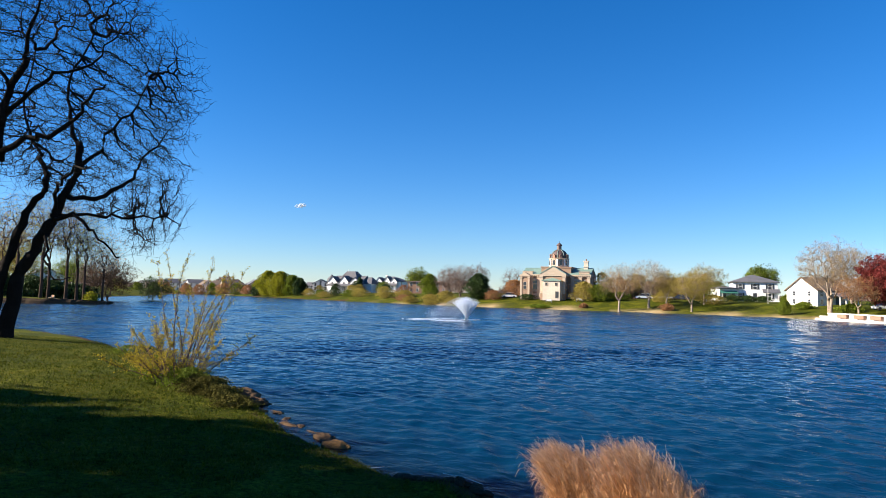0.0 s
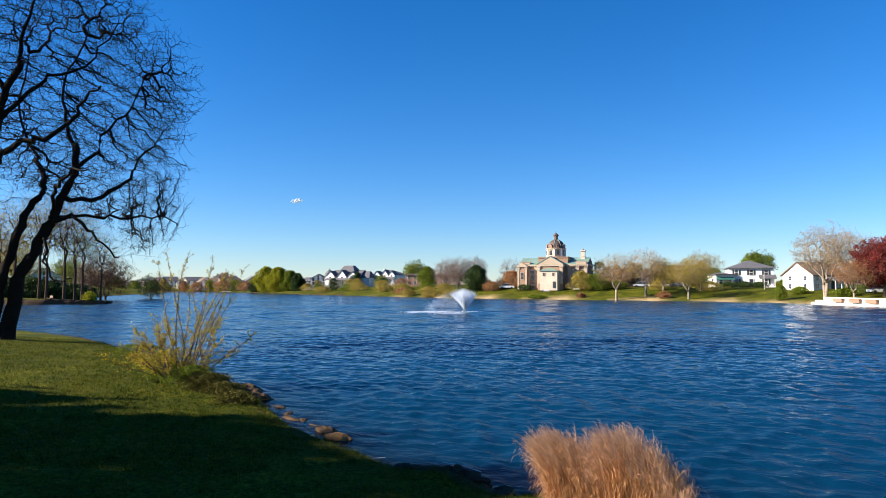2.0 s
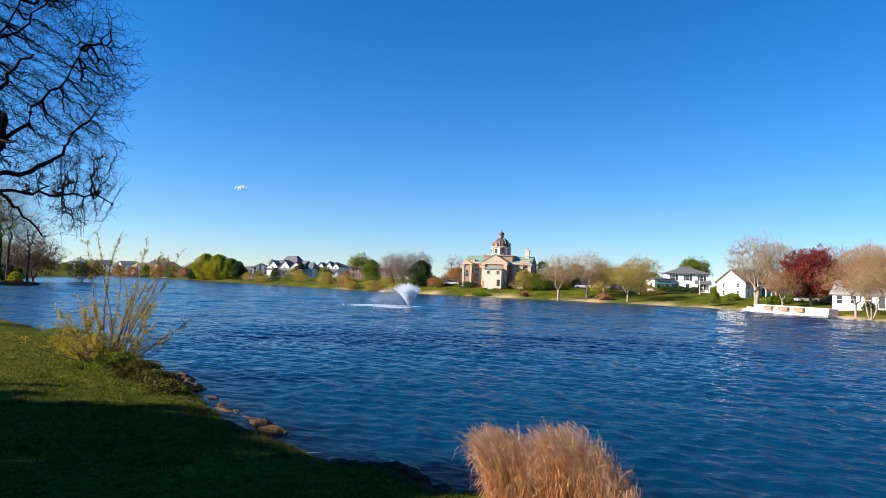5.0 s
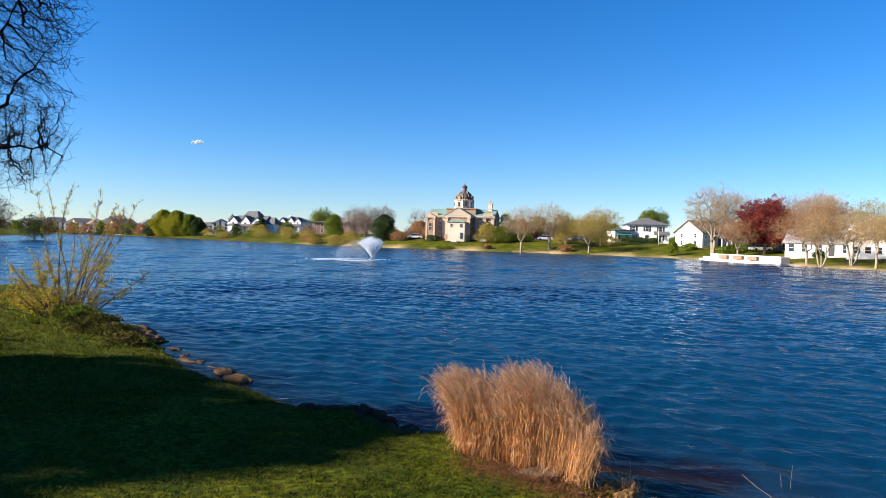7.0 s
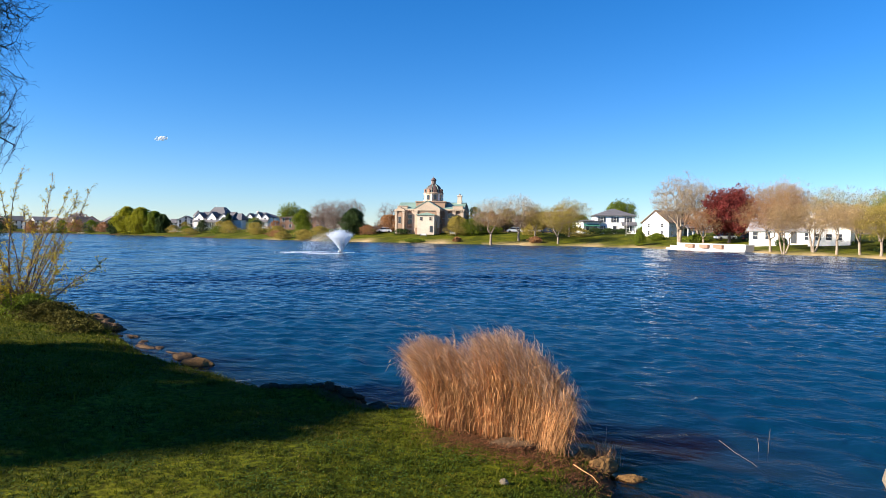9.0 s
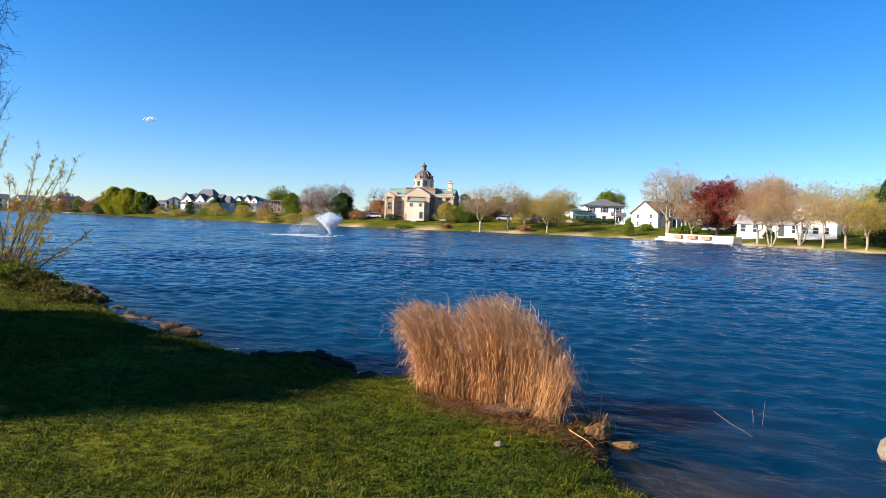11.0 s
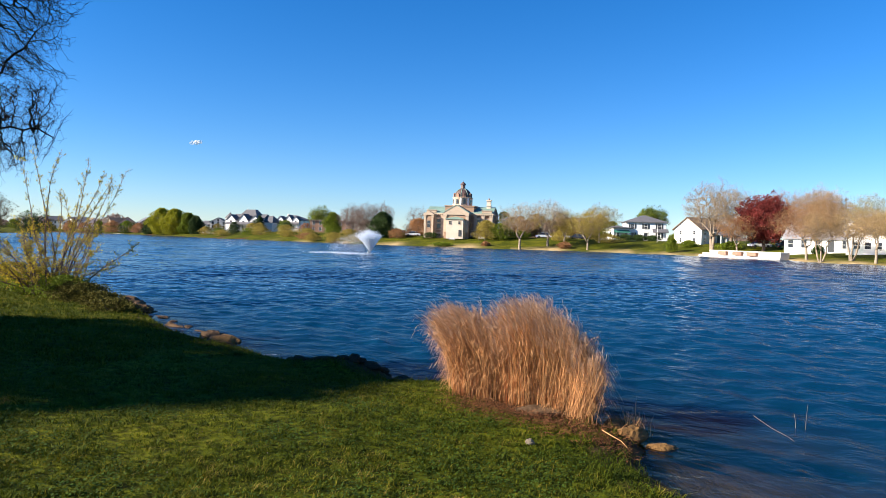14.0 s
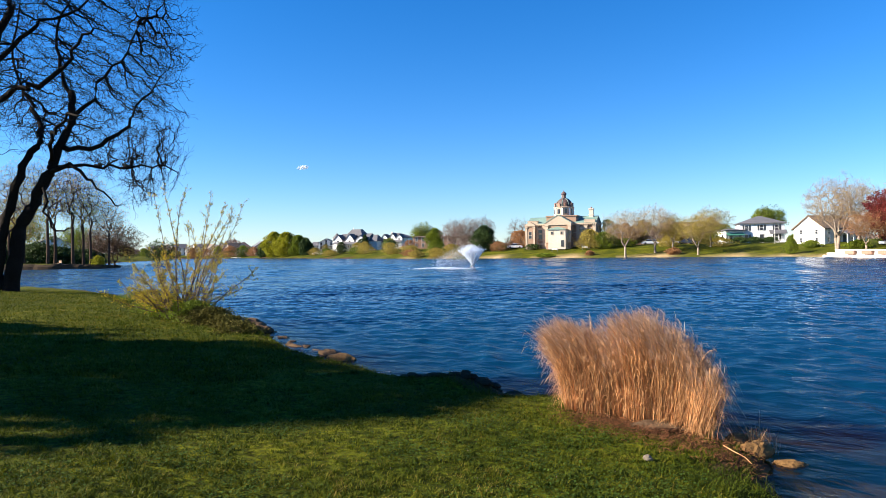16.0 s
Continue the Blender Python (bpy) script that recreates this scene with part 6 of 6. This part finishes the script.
def clover():
    """Patches of round-leaved weeds among the grass."""
    r = np.random.default_rng(15)
    centres = np.array([(-0.2, 5.0), (-1.6, 4.8), (-3.2, 7.4), (-2.2, 8.6), (-5.6, 7.6), (0.9, 5.2), (-4.4, 5.2), (-0.4, 7.2), (0.1, 6.4), (-0.6, 5.6), (0.6, 5.8), (-2.6, 5.3), (-1.6, 6.9), (-3.6, 6.0), (0.3, 8.0), (-1.0, 8.3), (-4.6, 6.6), (0.9, 6.6)])
    p = centres[r.integers(0, len(centres), 11000)] + r.normal(0, 0.30, (11000, 2))
    s = shore_distance(p[:, 0], p[:, 1])
    p, s = p[s > 0.25], s[s > 0.25]
    z = land_height(p[:, 0], p[:, 1], s) + r.uniform(0.02, 0.06, len(p))
    buf = Buf()
    c = np.stack([p[:, 0], p[:, 1], z], 1)
    a = r.uniform(0, math.tau, len(p))
    u = np.stack([np.cos(a), np.sin(a), r.normal(0, 0.3, len(p))], 1) * 0.011
    w = np.stack([-np.sin(a), np.cos(a), r.normal(0, 0.3, len(p))], 1) * 0.010
    lift = np.array([0, 0, 0.004])
    buf.quads.append(np.stack([c - u, c - w + lift, c + u, c + w + lift], 1))
    tagged(new("clover", buf.mesh("clover", M["clover"])), "patches of fresh green clover in the lawn", "clover", kind="stuff")


clover()


def petals():
    rnd = random.Random(9)
    b = Buf()
    for _ in range(90):
        x, y = rnd.uniform(-5.5, 1.2), rnd.uniform(3.6, 9.5)
        if grid_at(GS, x, y) < 0.4:
            continue
        z = GROUND(x, y) + 0.035
        s = rnd.uniform(0.003, 0.007)
        b.lathe([(s * 0.5, z - 0.004), (s, z), (s * 0.4, z + 0.006)], 6, x, y)
    tagged(new("petals", b.mesh("petals", M["rock_pale"])), "pale fallen petals dotted over the lawn", "petals", kind="stuff")


petals()


# ---------------------------------------------------------------- fountain
def spray_material():
    m = bpy.data.materials.new("spray")
    m.use_nodes = True
    n, l = m.node_tree.nodes, m.node_tree.links
    b = n["Principled BSDF"]
    b.inputs["Base Color"].default_value = (0.9, 0.92, 0.95, 1)
    b.inputs["Roughness"].default_value = 0.4
    tr = n.new("ShaderNodeBsdfTranslucent")
    tr.inputs["Color"].default_value = (0.9, 0.93, 0.97, 1)
    mx = n.new("ShaderNodeMixShader")
    mx.inputs[0].default_value = 0.5
    l.new(b.outputs[0], mx.inputs[1])
    l.new(tr.outputs[0], mx.inputs[2])
    l.new(mx.outputs[0], n["Material Output"].inputs["Surface"])
    return m


def fountain():
    rnd = random.Random(55)
    M["spray"] = spray_material()
    th = thing("fountain", "floating fountain throwing a wind-blown fan of white spray", "fountain", pose(-11.5, 87.5, 0) @ Matrix.Diagonal((1.2, 1.2, 1.12, 1)))
    part("float_ring", Buf().lathe([(0.5, -0.1), (0.55, 0.05), (0.45, 0.14), (0.15, 0.16), (0.1, 0.3)], 16), M["metal"], th, "dark float with a nozzle")
    spray, foam = Buf(), Buf()

    def drop(buf, p, s):
        buf.add([p + Vector((s, 0, -s * 0.6)), p + Vector((-s * 0.5, s * 0.87, -s * 0.6)), p + Vector((-s * 0.5, -s * 0.87, -s * 0.6)), p + Vector((0, 0, s * 1.2))], [(0, 2, 1), (0, 1, 3), (1, 2, 3), (2, 0, 3)])

    for _ in range(17000):
        a = rnd.uniform(0, math.tau)
        v = rnd.uniform(8.2, 9.6)
        el = radians(rnd.uniform(58, 89))
        t = rnd.random() ** 0.7 * rnd.uniform(0.27, 0.35)
        x = 0.2 + math.cos(a) * math.cos(el) * v * t - 2.0 * t * t + rnd.gauss(0, 0.02 + 0.10 * t)
        y = math.sin(a) * math.cos(el) * v * t + rnd.gauss(0, 0.02 + 0.10 * t)
        z = 0.2 + math.sin(el) * v * t - 4.9 * t * t + rnd.gauss(0, 0.02 + 0.10 * t)
        if z > 0.02:
            drop(spray, Vector((x, y, z)), rnd.uniform(0.010, 0.026) * (1.5 - 0.7 * t))
    for _ in range(9000):
        # fine mist falling away downwind
        q = rnd.random() ** 1.3
        drop(spray, Vector((-0.6 - 3.3 * q + rnd.gauss(0, 0.35), rnd.gauss(0, 0.9), max(0.03, (2.35 - 1.5 * q * q) * rnd.random() ** 0.7 + rnd.gauss(0, 0.12)))), rnd.uniform(0.006, 0.014))
    for _ in range(2600):
        a, r = rnd.uniform(0, math.tau), rnd.gauss(2.3, 0.5)
        drop(foam, Vector((-2.0 + math.cos(a) * r * 1.35, math.sin(a) * r, rnd.uniform(0.02, 0.10))), rnd.uniform(0.02, 0.05))
    for k in range(24):
        a = k * math.tau / 24
        el = radians(60 + 14 * (k % 2))
        pts = [Vector((0.2 + math.cos(a) * math.cos(el) * 9 * t - 2.0 * t * t, math.sin(a) * math.cos(el) * 9 * t, 0.2 + math.sin(el) * 9 * t - 4.9 * t * t)) for t in (0, 0.06, 0.12, 0.18, 0.24, 0.30)]
        part("jet", Buf().tube(pts, [0.03, 0.04, 0.04, 0.035, 0.02, 0.006], 4), M["spray"], th)
    tagged(part("spray", spray, M["spray"], th), kind="stuff")
    tagged(part("foam_ring", foam, M["spray"], th), kind="stuff")


fountain()


# ---------------------------------------------------------------- far-bank furniture
def bulkhead():
    a, b = Vector((51.0, 141.5, 0)), Vector((56.3, 119.2, 0))
    d = (b - a)
    ln = d.length
    turn = math.degrees(math.atan2(d.y, d.x))
    th = thing("bulkhead", "white concrete bulkhead with brown planters at the water", "wall", pose(a.x, a.y, 0, 0, 0, turn))
    part("wall", Buf().box(2.4, ln, -0.9, 0.9, -1.5, 1.22).box(0, 2.4, -0.9, 0.9, -1.5, 0.62), M["concrete"], th)
    part("coping", Buf().box(2.3, ln + 0.1, -1.0, 1.0, 1.22, 1.4, 0.03).box(-0.1, 2.3, -1.0, 1.0, 0.62, 0.8, 0.03), M["white_paint"], th)
    part("step", Buf().box(-0.4, ln + 0.6, -1.6, -0.9, -1.5, 0.38), M["concrete"], th)
    for px in (5.8, 10.4, 14.6):
        box = part("planter", Buf().box(px, px + 2.6, -1.5, -1.02, 0.55, 1.15, 0.03), M["brick"], th, "brown planter box")
        part("rim", Buf().box(px - 0.08, px + 2.68, -1.58, -1.02, 1.15, 1.25), M["wood"], box)


bulkhead()


def bench(x, y, turn, material="white_paint", label="white park bench on the far lawn"):
    th = thing("bench", label, "bench", pose(x, y, GROUND(x, y), 0, 0, turn), "park benches")
    for k in range(3):
        part("seat_slat", Buf().box(-0.85, 0.85, -0.25 + 0.17 * k, -0.11 + 0.17 * k, 0.42, 0.46), M[material], th)
        part("back_slat", Buf().box(-0.85, 0.85, 0.27, 0.31, 0.52 + 0.14 * k, 0.63 + 0.14 * k), M[material], th)
    for s in (-0.75, 0.75):
        part("leg", Buf().box(s - 0.04, s + 0.04, -0.25, -0.17, 0, 0.42), M["metal"], th)
        part("leg", Buf().box(s - 0.04, s + 0.04, 0.25, 0.33, 0, 0.92), M["metal"], th)


bench(6.3, 187.5, 5)
bench(-1.8, 188, 0)
def earth_bank():
    """The bare, steep earth edge of the grassy spit; its dark mud colour also carries the face's shade."""
    r = random.Random(88)
    line = [(-124, 96), (-108, 106.4), (-92, 110.4), (-83.4, 116.6), (-84.6, 119.4)]
    pts = []
    for (x0, y0), (x1, y1) in zip(line, line[1:]):
        n = max(2, int(math.hypot(x1 - x0, y1 - y0) / 0.8))
        pts += [(x0 + (x1 - x0) * k / n, y0 + (y1 - y0) * k / n) for k in range(n)]
    rings = []
    for i, (x, y) in enumerate(pts):
        top = (0.95 if i < len(pts) - 12 else 0.95 - 0.05 * (i - len(pts) + 12)) + r.uniform(-0.1, 0.1)
        jx, jy = r.uniform(-0.15, 0.15), r.uniform(-0.15, 0.15)
        rings.append([(x + jx, y - 0.9 + jy, -0.4), (x + jx, y - 0.45 + jy, top * 0.55), (x, y + jy, top), (x - 0.6, y + 2.2, top * 0.9), (x - 0.6, y + 2.2, -0.4)])
    ob = new("bank", Buf().loft(rings).mesh("bank", M["mud"]))
    tagged(ob, "bare earth edge of the grassy spit, dark with its shade", "bank", kind="structure")


earth_bank()
bench(-93.5, 114.6, -35, "wood", "dark wooden bench on the grassy spit")
bench(37.5, 178, 10)


def car(x, y, turn, paint, label):
    th = thing("car", label, "car", pose(x, y, GROUND(x, y), 0, 0, turn), "parked cars")
    body = [[(u, w * s, z) for u, z in ((-2.2, 0.35), (-2.25, 0.8), (-1.5, 0.95), (1.9, 0.95), (2.25, 0.75), (2.2, 0.35))] for w, s in ((0.88, -1), (0.88, 1))]
    part("body", Buf().loft([[(u, -0.9, z) for u, _, z in body[0]], [(u, 0.9, z) for u, _, z in body[0]]]), M[paint], th)
    part("cabin", Buf().loft([[(-1.35, yy, 0.95), (1.75, yy, 0.95), (1.25, yy * 0.85, 1.5), (-0.65, yy * 0.85, 1.5)] for yy in (-0.82, 0.82)]), M["glass_dark"], th, "dark glazed cabin")
    part("roof", Buf().box(-0.7, 1.3, -0.72, 0.72, 1.5, 1.56), M[paint], th)
    for u in (-1.4, 1.4):
        for s in (-0.92, 0.78):
            part("wheel", Buf().loft([[(u + 0.33 * math.cos(k * math.tau / 12), yy, 0.33 + 0.33 * math.sin(k * math.tau / 12)) for k in range(12)] for yy in (s, s + 0.14)]), M["tyre"], th)


for x, y, p in ((24.2, 196, "car_white"), (29.2, 195, "car_white"), (33.8, 195.5, "car_dark"), (64.5, 148, "car_white"), (69, 145, "car_dark"), (-13.5, 202, "car_white"), (86, 101, "car_white")):
    car(x, y, 3, p, {"car_white": "white car parked behind the lake lawn", "car_dark": "dark car parked behind the lake lawn"}[p])
for x, y, h, r, lab in ((54.2, 163, 1.2, 0.22, "white stone marker post on the lawn"), (49.6, 172, 3.6, 0.05, "slim lamp pole on the lawn"), (-106, 112.5, 1.6, 0.12, "pale post on the grassy spit")):
    ob = new("post", Buf().lathe([(r * 1.3, 0), (r * 1.3, 0.1), (r, 0.12), (r, h * 0.9), (r * 1.2, h * 0.92), (r * 0.6, h)], 10).mesh("post", M["white_paint"]))
    ob.matrix_basis = pose(x, y, GROUND(x, y) - 0.03)
    tagged(ob, lab, "post")
dk = thing("dock", "small grey timber dock at the far shore", "dock", pose(-160, 318, 0, 0, 0, -38))
for k in range(7):
    part("plank", Buf().box(-3.2, 3.2, -1.2 + 0.34 * k, -0.9 + 0.34 * k, 0.3, 0.38), M["stick"], dk)
for px in (-3, 3):
    for py in (-1.1, 0.9):
        part("pile", Buf().lathe([(0.1, -1.2), (0.1, 0.6)], 8, px, py), M["wood"], dk)


# ---------------------------------------------------------------- one small cloud
def cloud():
    m = bpy.data.materials.new("cloud")
    m.use_nodes = True
    n, l = m.node_tree.nodes, m.node_tree.links
    tc, ns = n.new("ShaderNodeTexCoord"), n.new("ShaderNodeTexNoise")
    ns.inputs["Scale"].default_value, ns.inputs["Detail"].default_value = 0.03, 6
    l.new(tc.outputs["Object"], ns.inputs["Vector"])
    n["Principled BSDF"].inputs["Base Color"].default_value = (0.95, 0.95, 0.95, 1)
    n["Principled BSDF"].inputs["Roughness"].default_value = 1
    mr = n.new("ShaderNodeMapRange")
    mr.inputs["From Min"].default_value, mr.inputs["From Max"].default_value = 0.25, 0.65
    l.new(ns.outputs["Fac"], mr.inputs["Value"])
    tr, mx = n.new("ShaderNodeBsdfTransparent"), n.new("ShaderNodeMixShader")
    half = n.new("ShaderNodeMath")
    half.operation = "MULTIPLY"
    half.inputs[1].default_value = 0.34
    l.new(mr.outputs[0], half.inputs[0])
    l.new(half.outputs[0], mx.inputs[0])
    l.new(tr.outputs[0], mx.inputs[1])
    l.new(n["Principled BSDF"].outputs[0], mx.inputs[2])
    l.new(mx.outputs[0], n["Material Output"].inputs["Surface"])
    rnd = random.Random(6)
    b = Buf()
    for _ in range(9):
        cx, cz, r = rnd.gauss(0, 20), rnd.gauss(0, 5), rnd.uniform(10, 22)
        b.lathe([(r * math.cos(q) + 0.01, cz + 0.5 * r * math.sin(q)) for q in (-1.5, -1, -0.5, 0, 0.5, 1, 1.5)], 14, cx, rnd.gauss(0, 4))
    ob = new("cloud", b.mesh("cloud", m, smooth=True))
    ob.matrix_basis = pose(-1370, 3500, 460) @ Matrix.Diagonal((0.68, 0.68, 0.8, 1))
    tagged(ob, "one small wispy white cloud", "cloud")


cloud()
